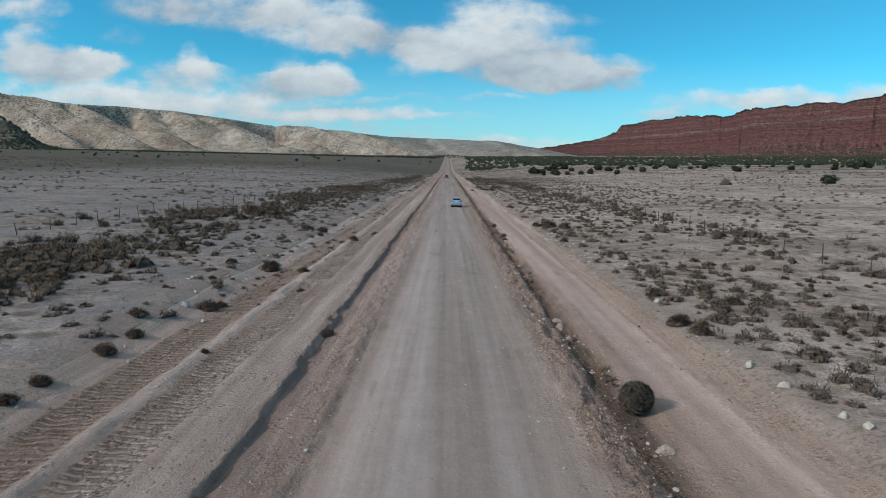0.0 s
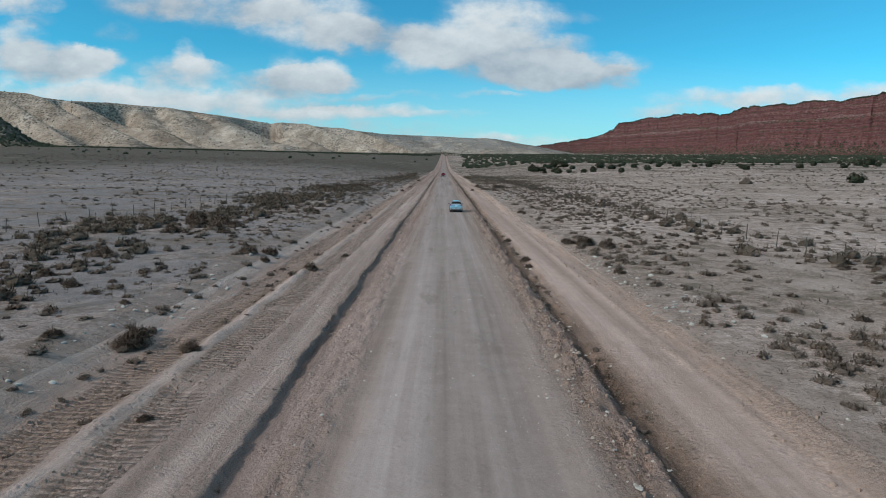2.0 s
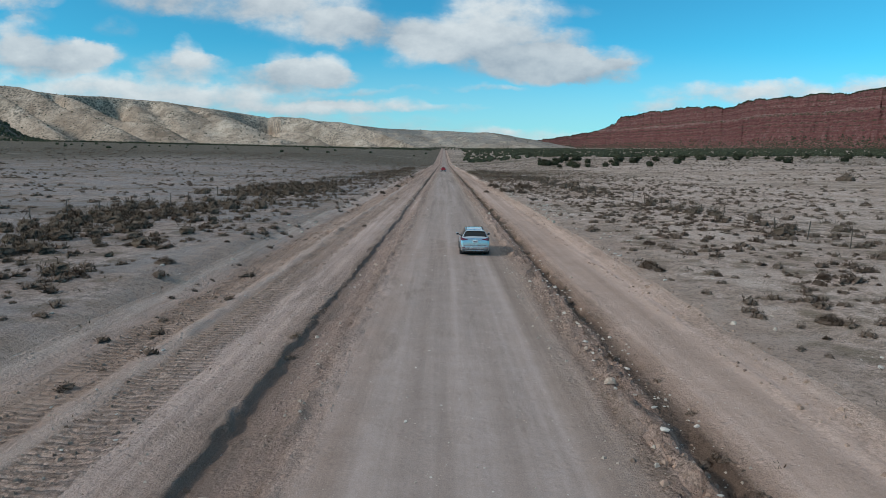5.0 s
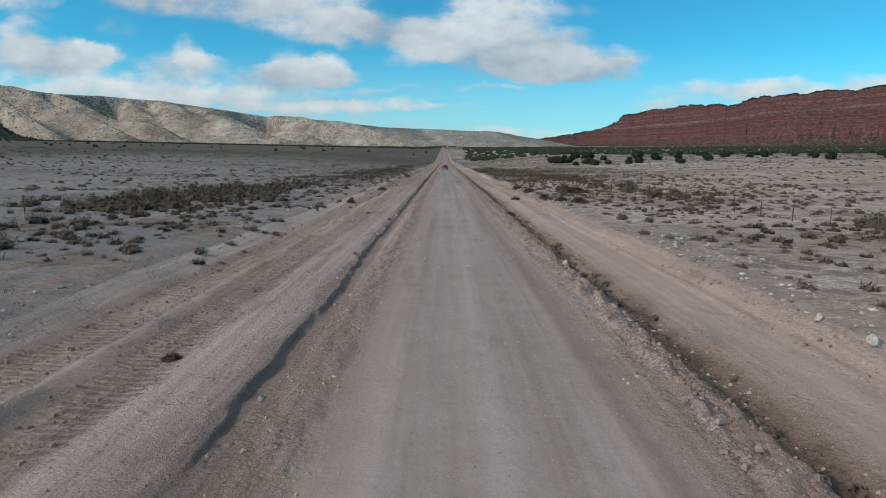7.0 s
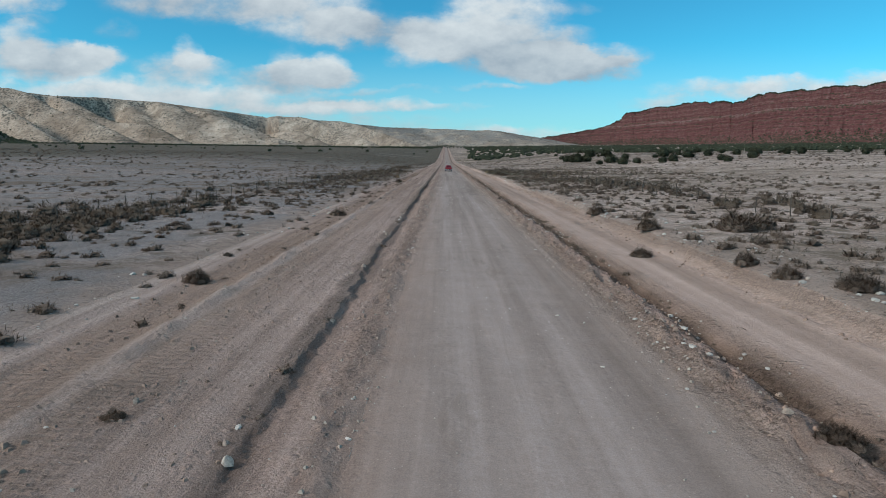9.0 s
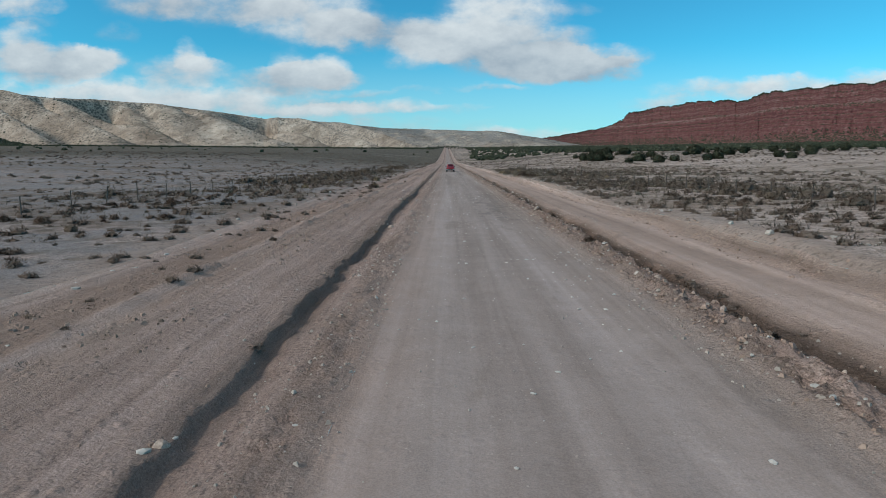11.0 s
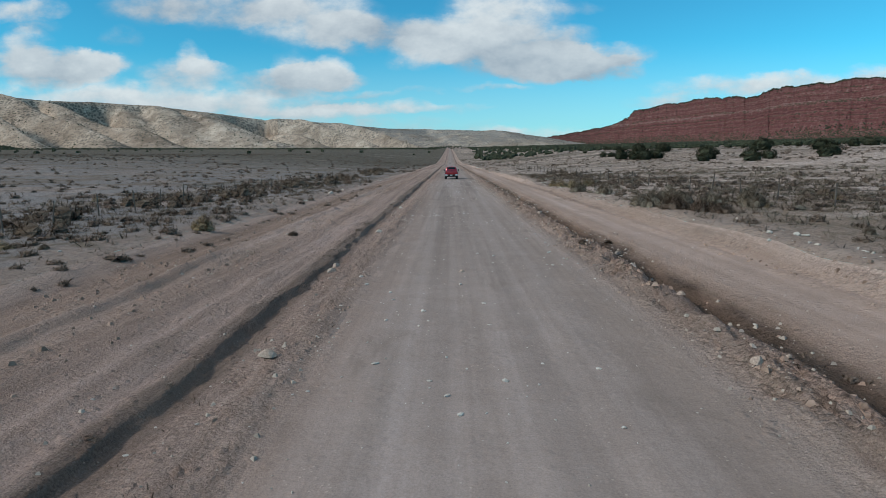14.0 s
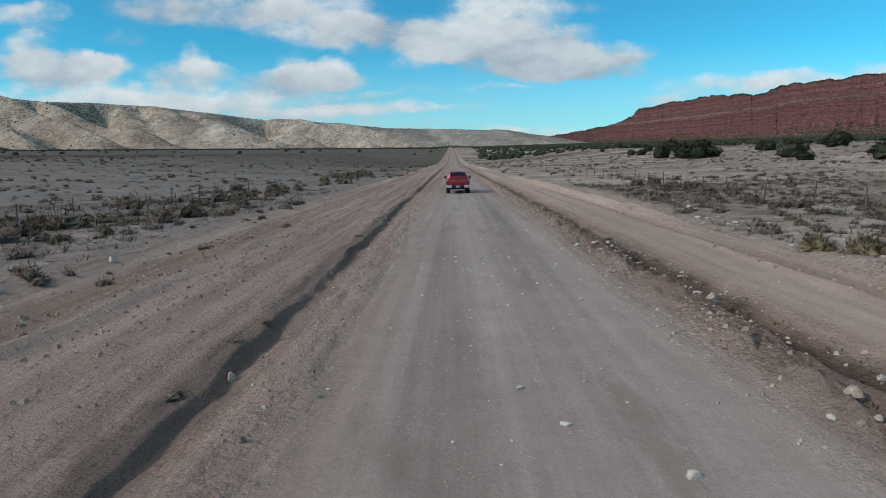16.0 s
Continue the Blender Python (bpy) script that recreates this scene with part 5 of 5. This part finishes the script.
field("scrub_field", "scattered dark sagebrush over the desert flats", [(1900, 13.5, 24, 5, 320), (1300, -24, -14, 8, 320)], even, 0.4, 1.2, M_SAGE, fine, 200)
field("near_scrub", "scattered dark sagebrush close beside the graded strip", [(620, 9.2, 15, 5, 320), (260, 9.4, 17, 8, 60), (480, -16, -10.8, 8, 320)], even, 0.4, 1.15, M_SAGE, full, 201)
field("open_scrub", "low dark sagebrush farther off the road", [(2200, 21, 52, 5, 345), (1500, -52, -18, 5, 345)], even, 0.4, 1.2, M_SAGE, small, 202)
field("shoulder_scrub", "small dark shrubs along the edge of the bladed shoulder", [(200, -10.8, -8.0, 26, 320)], lambda x, y: np.clip(0.5 + vnoise(x * 0.6, y * 0.12, 90) - 0.18 * (x + 10.0), 0.03, 1), 0.3, 0.85, M_SAGE, fine, 203)
field("outer_scrub", "thinning scrub farther out on the flats", [(3300, -130, 130, 20, 450)], outside, 0.5, 1.4, M_SAGE, middle, 205)
field("far_scrub", "distant specks of scrub on the rising flats", [(8000, -520, 520, 80, 900)], beyond, 0.7, 2.0, M_SAGE, coarse, 207)


def belt(x, y):
    left = np.exp(-((x + 25 - 6 * smooth(180, 260, y) - 2.5 * vnoise(y * 0.03, 0, 64)) / (5.5 - 2.5 * smooth(180, 260, y))) ** 2) * (np.clip(0.6 + vnoise(x * 0.1, y * 0.06, 65), 0, 1))
    right = np.exp(-((x - 24 + 6 * smooth(150, 320, y)) / 3.2) ** 2) * np.clip(0.3 + vnoise(x * 0.1, y * 0.05, 66), 0, 1)
    return left + right


field("brush_belt", "dense belts of tall dark brush along the fence lines", [(1350, -40, -15, 20, 180), (560, -30, -13, 180, 400), (600, 14, 34, 10, 350)], belt, 0.85, 2.4, M_BRUSH, domes, 220)
field("dry_grass", "low dry scrub and grass tufts over the flats", [(4700, 8.6, 30, 4, 330), (3600, -32, -11, 4, 330)], lambda x, y: off_road(x, -10.8, 8.5) * np.clip(0.5 + vnoise(x * 0.2, y * 0.2, 67) + 0.4 * vnoise(x * 0.05, y * 0.05, 69), 0.06, 1), 0.3, 0.9, M_LOW, tiny, 240)
field("grey_brush", "pale grey rabbitbrush over the eastern flat", [(420, 9.5, 40, 215, 330), (200, 30, 60, 220, 400)], patchy, 0.45, 1.1, M_GREY, fine, 260)
field("bunch_grass", "dense grey-tan bunch grass over the flats", [(8200, 8.9, 34, 195, 335), (3600, -30, -11.5, 200, 335), (1800, 34, 60, 215, 380)], lambda x, y: off_road(x, -11.2, 8.8) * np.clip(0.55 + 0.9 * vnoise(x * 0.16, y * 0.16, 84), 0.05, 1) * smooth(190, 235, y), 0.45, 1.2, M_GRASS, tuft, 280)
field("ditch_weeds", "dark dry weeds crowding the ditch beside the lane", [(420, 4.35, 5.05, 12, 200), (60, 4.3, 5.0, 200, 310), (70, -4.7, -4.3, 12, 300)], lambda x, y: np.clip(0.35 + 1.2 * vnoise(x * 0.4, y * 0.14, 85), 0.04, 1), 0.2, 0.62, M_SAGE, fine, 290)
field("roadside_weeds", "small weeds in the ditches and on the berms", [(260, -4.5, -2.9, 6, 330), (900, 4.2, 5.2, 6, 330), (300, 3.4, 5.6, 6, 330), (300, -11, -6, 6, 330)], lambda x, y: np.clip(0.5 + vnoise(x, y * 0.15, 80), 0.05, 1), 0.12, 0.5, M_SAGE, tiny, 270)


# ---- junipers ----
def juniper_tris(seed, count, size):
    """A broad rounded crown, one metre wide: a main dome with smaller ones leaning out of it down to the ground."""
    r = np.random.RandomState(seed)
    out = [twigs(seed * 10, int(count * 0.5), 0.44, 0.52, size * 1.3, size * 0.42, 0.8, 0.5) + np.array([0, 0, 0.30])]
    lobes = 7
    for k in range(lobes):
        a = 2 * np.pi * (k + 0.7 * r.rand()) / lobes
        c = np.array([0.22 * np.cos(a), 0.22 * np.sin(a), 0.04 + 0.26 * r.rand()])
        out.append(twigs(seed * 10 + k + 1, int(count * 0.5 / lobes), r.uniform(0.19, 0.27), r.uniform(0.24, 0.36), size * 1.3, size * 0.42, 0.8, 0.5) + c)
    return np.concatenate(out)


def juniper_trunk(seed):
    r = random.Random(seed)
    bm = bmesh.new()
    def limb(p0, p1, r0, r1):
        ax = Vector(p1) - Vector(p0)
        m = Matrix.Translation((Vector(p0) + Vector(p1)) / 2) @ ax.to_track_quat("Z", "Y").to_matrix().to_4x4()
        bmesh.ops.create_cone(bm, cap_ends=True, segments=8, radius1=r0, radius2=r1, depth=ax.length, matrix=m)
    limb((0, 0, -0.05), (0.02, 0.01, 0.35), 0.055, 0.035)
    for k in range(6):
        a = 2 * math.pi * k / 6 + r.random()
        limb((0.01, 0.0, 0.12 + 0.04 * k), (0.26 * math.cos(a), 0.26 * math.sin(a), 0.42 + 0.2 * r.random()), 0.028, 0.008)
    me = bpy.data.meshes.new("trunk")
    bm.to_mesh(me)
    bm.free()
    me.materials.append(M_BARK)
    return me


trunks = [juniper_trunk(k) for k in range(3)]
def crown_normals(t):
    n = t - np.array([0.0, 0.0, 0.35])
    n = n / (np.linalg.norm(n, axis=-1, keepdims=True) + 1e-9)
    n = n + np.random.RandomState(5).normal(0, 0.35, (len(t), 1, 3))
    return n / (np.linalg.norm(n, axis=-1, keepdims=True) + 1e-9)


crown_tris = [np.concatenate([juniper_tris(k + 1, 1700, 0.075), mound(k + 70, 0.36, 0.66, 10) + np.array([0, 0, 0.04])]) for k in range(4)]
crowns = [tri_mesh("crown", t, M_JUNIPER, crown_normals(t)) for t in crown_tris]


def juniper(k, x, y, size, label="dark green rounded juniper on the dry flat"):
    t = thing("juniper_tree", x, y, ground_z(x, y), label, "tree", "junipers", turn=(k * 61) % 360)
    t.scale = (size, size, size * (0.58 + 0.09 * (k % 3)))
    for name, me in (("trunk", trunks[k % 3]), ("crown", crowns[k % 4])):
        c = new(name, me)
        c.parent = t
    return t


TREES = [(130, 210, 6.5), (188, 400, 6.5), (94, 545, 8), (100, 527, 9), (112, 459, 8.5), (165, 490, 5.5), (188, 514, 9), (365, 558, 10), (388, 578, 11), (110, 420, 7), (140, 470, 6),
         (122, 385, 5.5), (66, 372, 6.0), (74, 380, 4.2), (62, 443, 6.5), (68, 441, 6.5), (96, 350, 4.0), (88, 379, 5.0), (60, 383, 3.6), (71, 407, 7.0), (64, 468, 6.5), (72, 467, 6), (80, 368, 4.5), (101, 366, 4.0)]
for k, (x, y, size) in enumerate(TREES):
    juniper(k, x, y, 0.95 * size)
r = np.random.RandomState(77)
for k in range(110):
    y = r.uniform(430, 1000)
    x = r.uniform(0.10, 0.85) * y
    juniper(k + 40, x, y, r.uniform(2.8, 6.5))
b = thing("bush", 92, 203, ground_z(92, 203), "rounded brown-grey bush standing alone on the flat", "shrub")
b.scale = (4.2, 4.2, 3.0)
bc = new("foliage", tri_mesh("foliage", bush(150, 8, 8, 1900, 0.10, 0.014, 0.80, 0.8), M_SAGE))
bc.parent = b

far_proto = [np.concatenate([mound(k + 30, 0.46, 0.66, 4), juniper_tris(k + 30, 10, 0.30)[:6]]) for k in range(3)]
wood = []
for k, (count, lo, hi, y0, y1) in enumerate([(3000, 0.03, 0.95, 750, 1900), (2600, 0.03, 0.85, 1600, 2900), (900, -0.10, 0.2, 2200, 3800), (1900, -0.80, -0.02, 1950, 2500), (40, -0.8, 0.0, 900, 1700)]):
    r = np.random.RandomState(300 + k)
    ys = r.uniform(y0, y1, count)
    xs = ys * r.uniform(lo, hi, count)
    wood.append(scatter(far_proto, xs, ys, r.uniform(3.5, 8, count), r, 0.3))
tagged(new("juniper_woods", tri_mesh("juniper_woods", np.concatenate(wood), M_JUNIPER)), "far dark belt of junipers below the cliffs and hills", "woodland", kind="stuff")


def dot_slopes(name, grid, count, lo, hi, label, seed, steep=1.0, low=0.02):
    """Small trees standing on a slope's own surface."""
    gx, gy, gz, gv = (g.ravel() for g in grid)
    ok = np.where((gv > low) & (gv < 1.1) & ((gv < steep) | (gv > 0.96)))[0]
    r = np.random.RandomState(seed)
    pick = ok[r.randint(0, len(ok), count)]
    size = r.uniform(lo, hi, count)
    proto = np.stack([np.concatenate([mound(k + 50, 0.45, 0.75, 4), juniper_tris(k + 50, 10, 0.30)[:6]]) for k in range(4)])
    q = proto[r.randint(0, 4, count)] * size[:, None, None, None]
    q[..., 0] += gx[pick][:, None, None] + r.uniform(-4, 4, count)[:, None, None]
    q[..., 1] += gy[pick][:, None, None]
    q[..., 2] += gz[pick][:, None, None] - 1.0
    return tagged(new(name, tri_mesh(name, q.reshape(-1, 3, 3), M_JUNIPER)), label, "woodland", kind="stuff")


dot_slopes("hillside_junipers", HILL_GRID, 3000, 3, 6.5, "dark junipers dotted over the pale hills", 501)
dot_slopes("mesa_junipers", MESA_GRID, 2600, 3, 8, "dark junipers on the talus and along the rim of the mesa", 502, 0.40)
dot_slopes("spur_junipers", SPUR_GRID, 2600, 5, 10, "dense dark junipers covering the low spur", 503)
dot_slopes("rim_junipers", MESA_GRID, 2600, 4, 9, "dark fringe of junipers along the flat top of the mesa", 504, 0.0, 0.97)


# ---- stones ----
def stone_bm(seed, detail=2):
    bm = bmesh.new()
    bmesh.ops.create_icosphere(bm, subdivisions=detail, radius=0.5)
    off = Vector((seed * 3.7, seed * 1.3, 0))
    for w in bm.verts:
        d = w.co.normalized()
        k = 1 + 0.32 * noise.noise(d * 1.6 + off) + 0.12 * noise.noise(d * 4 + off)
        k -= 0.12 * round(3 * noise.noise(d * 2.3 - off)) / 3
        w.co = Vector((d.x * 0.56 * k, d.y * 0.46 * k, d.z * 0.38 * k))
    r = random.Random(seed)
    for _ in range(11):
        f = Vector((r.uniform(-1, 1), r.uniform(-1, 1), r.uniform(-0.3, 1))).normalized()
        cut = r.uniform(0.20, 0.33)
        for w in bm.verts:
            over = w.co.dot(f) - cut
            if over > 0:
                w.co -= f * over * 0.92
    for w in bm.verts:
        w.co.z = max(-0.16, w.co.z)
    return bm


stone_meshes = []
for k in range(6):
    me = bpy.data.meshes.new("rock")
    bm = stone_bm(k)
    bm.to_mesh(me)
    bm.free()
    me.materials.append(M_ROCK)
    stone_meshes.append(me)


brown_meshes = []
for me in stone_meshes:
    dup = me.copy()
    dup.materials.clear()
    dup.materials.append(M_BOULDER)
    brown_meshes.append(dup)


def rock(k, x, y, w):
    pale = x > 8 or x < -9 or (k % 3 == 0 and 0 < k < 300)
    ob = new("rock", stone_meshes[k % 6] if pale else brown_meshes[k % 6])
    ob.matrix_world = pose(x, y, ground_z(x, y) + 0.12 * w, 0, 0, (k * 47) % 360) @ Matrix.Diagonal((w, w, w * (0.8 + 0.1 * (k % 4)), 1))
    return tagged(ob, ("pale weathered rock" if pale else "reddish brown stone") + (" lying on dry soil" if w < 0.4 else " of boulder size half sunk in soil"), "rock", "loose rocks")


ROCKS_A = [(5.0, 13.1, 0.5), (9.0, 15.6, 0.42), (8.9, 17.3, 0.42), (9.2, 13.5, 0.3), (9.6, 12.0, 0.3), (9.3, 12.8, 0.34), (9.3, 26.3, 0.42), (-10.9, 24.9, 0.55), (4.7, 25.1, 0.42), (-9.6, 23.5, 0.28), (4.7, 24.4, 0.55), (4.6, 22.3, 0.27), (5.1, 52.4, 0.28),
           (-4.6, 49.5, 0.24), (8.5, 110.9, 0.45), (8.4, 112.7, 0.32), (-10.6, 110.8, 0.33), (-10.6, 111.6, 0.2), (-4.6, 119.7, 0.16), (-6.7, 146.7, 0.2), (4.4, 154.4, 0.25), (4.5, 148.1, 0.2), (-4.6, 145.1, 0.15), (4.0, 190.6, 0.3), (4.2, 191.9, 0.24), (4.0, 211.6, 0.42), (9.7, 220.6, 0.5), (-10.6, 221.4, 0.25)]
ROCKS_B = [(3.9, 232.2, 0.33), (-7.8, 233.8, 0.4), (4.9, 233.6, 0.28), (8.8, 241.7, 0.32), (4.6, 254.2, 0.28), (4.2, 251.2, 0.24), (-0.4, 251.2, 0.16), (4.2, 287.8, 0.33), (1.3, 281.2, 0.2), (3.9, 282.2, 0.17), (-10.9, 293.2, 0.37), (-11.0, 278.7, 0.25), (-11.0, 287.7, 0.5), (-11.2, 289.0, 0.4), (4.6, 290.8, 0.3)]
for k, (x, y, w) in enumerate(ROCKS_A + ROCKS_B):
    rock(k, x, y, w)
r = np.random.RandomState(91)
for k in range(150):
    y = r.uniform(6, 310)
    lane = r.choice(4, p=[0.42, 0.16, 0.22, 0.20])
    x = (r.normal(9.4, 0.7), r.normal(4.1, 0.35), r.normal(-10.9, 0.7), r.normal(-4.0, 0.5))[lane]
    rock(k + 60, x, y, 0.12 + 0.26 * r.rand() ** 2)

for k in range(80):
    y = r.uniform(6, 310)
    x = r.normal(4.15, 0.4) if r.rand() < 0.8 else r.normal(-4.3, 0.3)
    rock(k * 3 + 1000, x, y, 0.10 + 0.20 * r.rand() ** 2)

pebble = []
for k in range(4):
    bm = bmesh.new()
    bmesh.ops.create_cone(bm, cap_ends=True, segments=3 + k % 2, radius1=0.5, radius2=0.24, depth=0.5)
    bmesh.ops.delete(bm, geom=[f for f in bm.faces if f.calc_center_median().z < -0.2], context="FACES_ONLY")
    bmesh.ops.triangulate(bm, faces=bm.faces[:])
    for w in bm.verts:
        w.co = w.co * (0.8 + 0.5 * abs(noise.noise(w.co * 2 + Vector((k * 3.1, 0, 0))))) + Vector((0, 0, 0.1))
    pebble.append(np.array([[list(w.co) for w in f.verts] for f in bm.faces]))
    bm.free()
chip = []
for k in range(6):
    bm = bmesh.new()
    bmesh.ops.create_icosphere(bm, subdivisions=1, radius=0.5)
    for w in bm.verts:
        d = w.co.normalized()
        w.co = Vector((d.x * (0.55 + 0.12 * (k % 3)), d.y * 0.45, d.z * 0.32)) * (1 + 0.45 * noise.noise(d * 1.7 + Vector((k * 4.3, 1.0, 0)))) + Vector((0, 0, 0.12))
    bmesh.ops.delete(bm, geom=[f for f in bm.faces if f.calc_center_median().z < -0.02], context="FACES_ONLY")
    chip.append(np.array([[list(w.co) for w in f.verts] for f in bm.faces if len(f.verts) == 3][:15]))
    bm.free()
tris = []
for k, (count, x0, x1, lo, hi) in enumerate([(2600, -4.0, -2.6, 0.03, 0.12), (3400, 2.6, 5.2, 0.03, 0.14), (2200, -10.8, -4.6, 0.03, 0.10), (3600, -2.8, 3.2, 0.02, 0.055), (700, 5.2, 8.2, 0.03, 0.07)]):
    xs, ys, rr = spread(count, (x0, x1, 5, 325), lambda x, y: np.clip(0.5 + vnoise(x * 0.5, y * 0.3, 68), 0.1, 1), 400 + k)
    tris.append(scatter(pebble, xs, ys, lo + (hi - lo) * rr.rand(len(xs)) ** 3, rr, -0.005))
rubble = []
for k, (count, x0, x1, lo, hi) in enumerate([(1500, 8.4, 11.4, 0.05, 0.25), (600, -12.6, -10.2, 0.05, 0.24), (900, 3.3, 5.0, 0.03, 0.17), (450, -4.6, -2.8, 0.03, 0.13), (500, -9.5, -5.0, 0.03, 0.10)]):
    xs, ys, rr = spread(count, (x0, x1, 5, 325), lambda x, y: np.clip(0.15 + 1.5 * vnoise(x * 0.5, y * 0.16, 79), 0.02, 1) * (1 - 0.5 * smooth(140, 220, y)), 430 + k)
    rubble.append(scatter(chip, xs, ys, lo + (hi - lo) * rr.rand(len(xs)) ** 4, rr, 0.0))
xs, ys, rr = spread(2600, (-3.0, 4.4, 5, 325), lambda x, y: np.clip(0.35 + vnoise(x * 0.5, y * 0.2, 81), 0.05, 1) * (0.25 + 0.75 * smooth(150, 230, y)), 440)
rubble.append(scatter(chip, xs, ys, 0.02 + 0.08 * rr.rand(len(xs)) ** 3, rr, 0.0))
tagged(new("pale_rubble", tri_mesh("pale_rubble", np.concatenate(rubble), plain("chalky_rubble", (0.47, 0.43, 0.385), 0.95, var=0.35, scale=1.5, bump=0.3))), "whitish broken stones scattered along the verges", "rubble", kind="stuff")
clods = []
for k, (count, x0, x1, lo, hi) in enumerate([(1200, -4.1, -2.8, 0.03, 0.10), (2600, 2.9, 5.0, 0.03, 0.12), (4200, 3.35, 4.45, 0.04, 0.17), (3400, -10.0, -8.3, 0.04, 0.17), (3400, -7.8, -6.3, 0.04, 0.16), (2200, 7.2, 8.8, 0.04, 0.17), (1500, -6.3, -4.5, 0.03, 0.1)]):
    xs, ys, rr = spread(count, (x0, x1, 5, 325), lambda x, y: np.clip(0.55 + 0.9 * vnoise(x * 0.8, y * 0.35, 70), 0.05, 1), 450 + k)
    clods.append(scatter(pebble, xs, ys, lo + (hi - lo) * 1.25 * rr.rand(len(xs)) ** 2.3, rr, 0.0))
tagged(new("dirt_clods", tri_mesh("dirt_clods", np.concatenate(clods), plain("clods", (0.29, 0.205, 0.16), 1.0, var=0.6, scale=4.0, bump=0.4))), "crumbled reddish dirt clods on the berms", "soil", kind="stuff")
tagged(new("gravel", tri_mesh("gravel", np.concatenate(tris), plain("pebbles", (0.40, 0.34, 0.285), 0.95, var=0.35, scale=1.5, bump=0.3))), "loose pale gravel and clods on the graded earth", "gravel", kind="stuff")


# ---- wire fences ----
post_mesh = []
for k in range(3):
    bm = bmesh.new()
    bmesh.ops.create_cone(bm, cap_ends=True, segments=9, radius1=0.042 - 0.007 * k, radius2=0.034 - 0.005 * k, depth=1.35, matrix=Matrix.Translation((0, 0, 0.47)))
    for w in bm.verts:
        w.co.x += 0.05 * (k - 1) * w.co.z + 0.01 * math.sin(w.co.z * 5 + k)
    me = bpy.data.meshes.new("post")
    bm.to_mesh(me)
    bm.free()
    me.materials.append(M_POST)
    post_mesh.append(me)


def fence(line, y0, y1, step, label):
    f = thing("wire_fence", line(y0), y0, ground_z(line(y0), y0), label, "fence", "fence lines")
    inv = f.matrix_world.inverted()
    pts, y, k = [], y0, 0
    rr = random.Random(int(y0 + 100 * abs(line(y0))))
    while y <= y1:
        x = line(y)
        z = ground_z(x, y)
        ob = new("post", post_mesh[k % 3])
        ob.parent = f
        ob.matrix_local = inv @ pose(x, y, z, rr.uniform(-4, 4), rr.uniform(-5, 5), rr.uniform(0, 360)) @ Matrix.Diagonal((1, 1, rr.uniform(0.85, 1.08), 1))
        pts.append((x, y, z))
        y += step * rr.uniform(0.85, 1.15)
        k += 1
    for h in (0.3, 0.55, 0.8, 1.0):
        bm = bmesh.new()
        for a, b in zip(pts, pts[1:]):
            p, q = inv @ Vector((a[0], a[1], a[2] + h)), inv @ Vector((b[0], b[1], b[2] + h))
            mid = (p + q) / 2 - Vector((0, 0, 0.03))
            for s, e in ((p, mid), (mid, q)):
                ax = e - s
                bmesh.ops.create_cone(bm, cap_ends=False, segments=4, radius1=0.004, radius2=0.004, depth=ax.length, matrix=Matrix.Translation((s + e) / 2) @ ax.to_track_quat("Z", "Y").to_matrix().to_4x4())
        part("wire", bm, M_WIRE, f, "thin rusty wire")
    return f


fence(lambda y: -34.0 + 0.083 * min(max(y - 70, 0), 185), 25, 330, 3.6, "old wooden post and wire fence in the brush")
fence(lambda y: 23.5 - 7.0 * float(smooth(60, 300, y)), 12, 420, 4.2, "weathered post and wire fence across the flat")
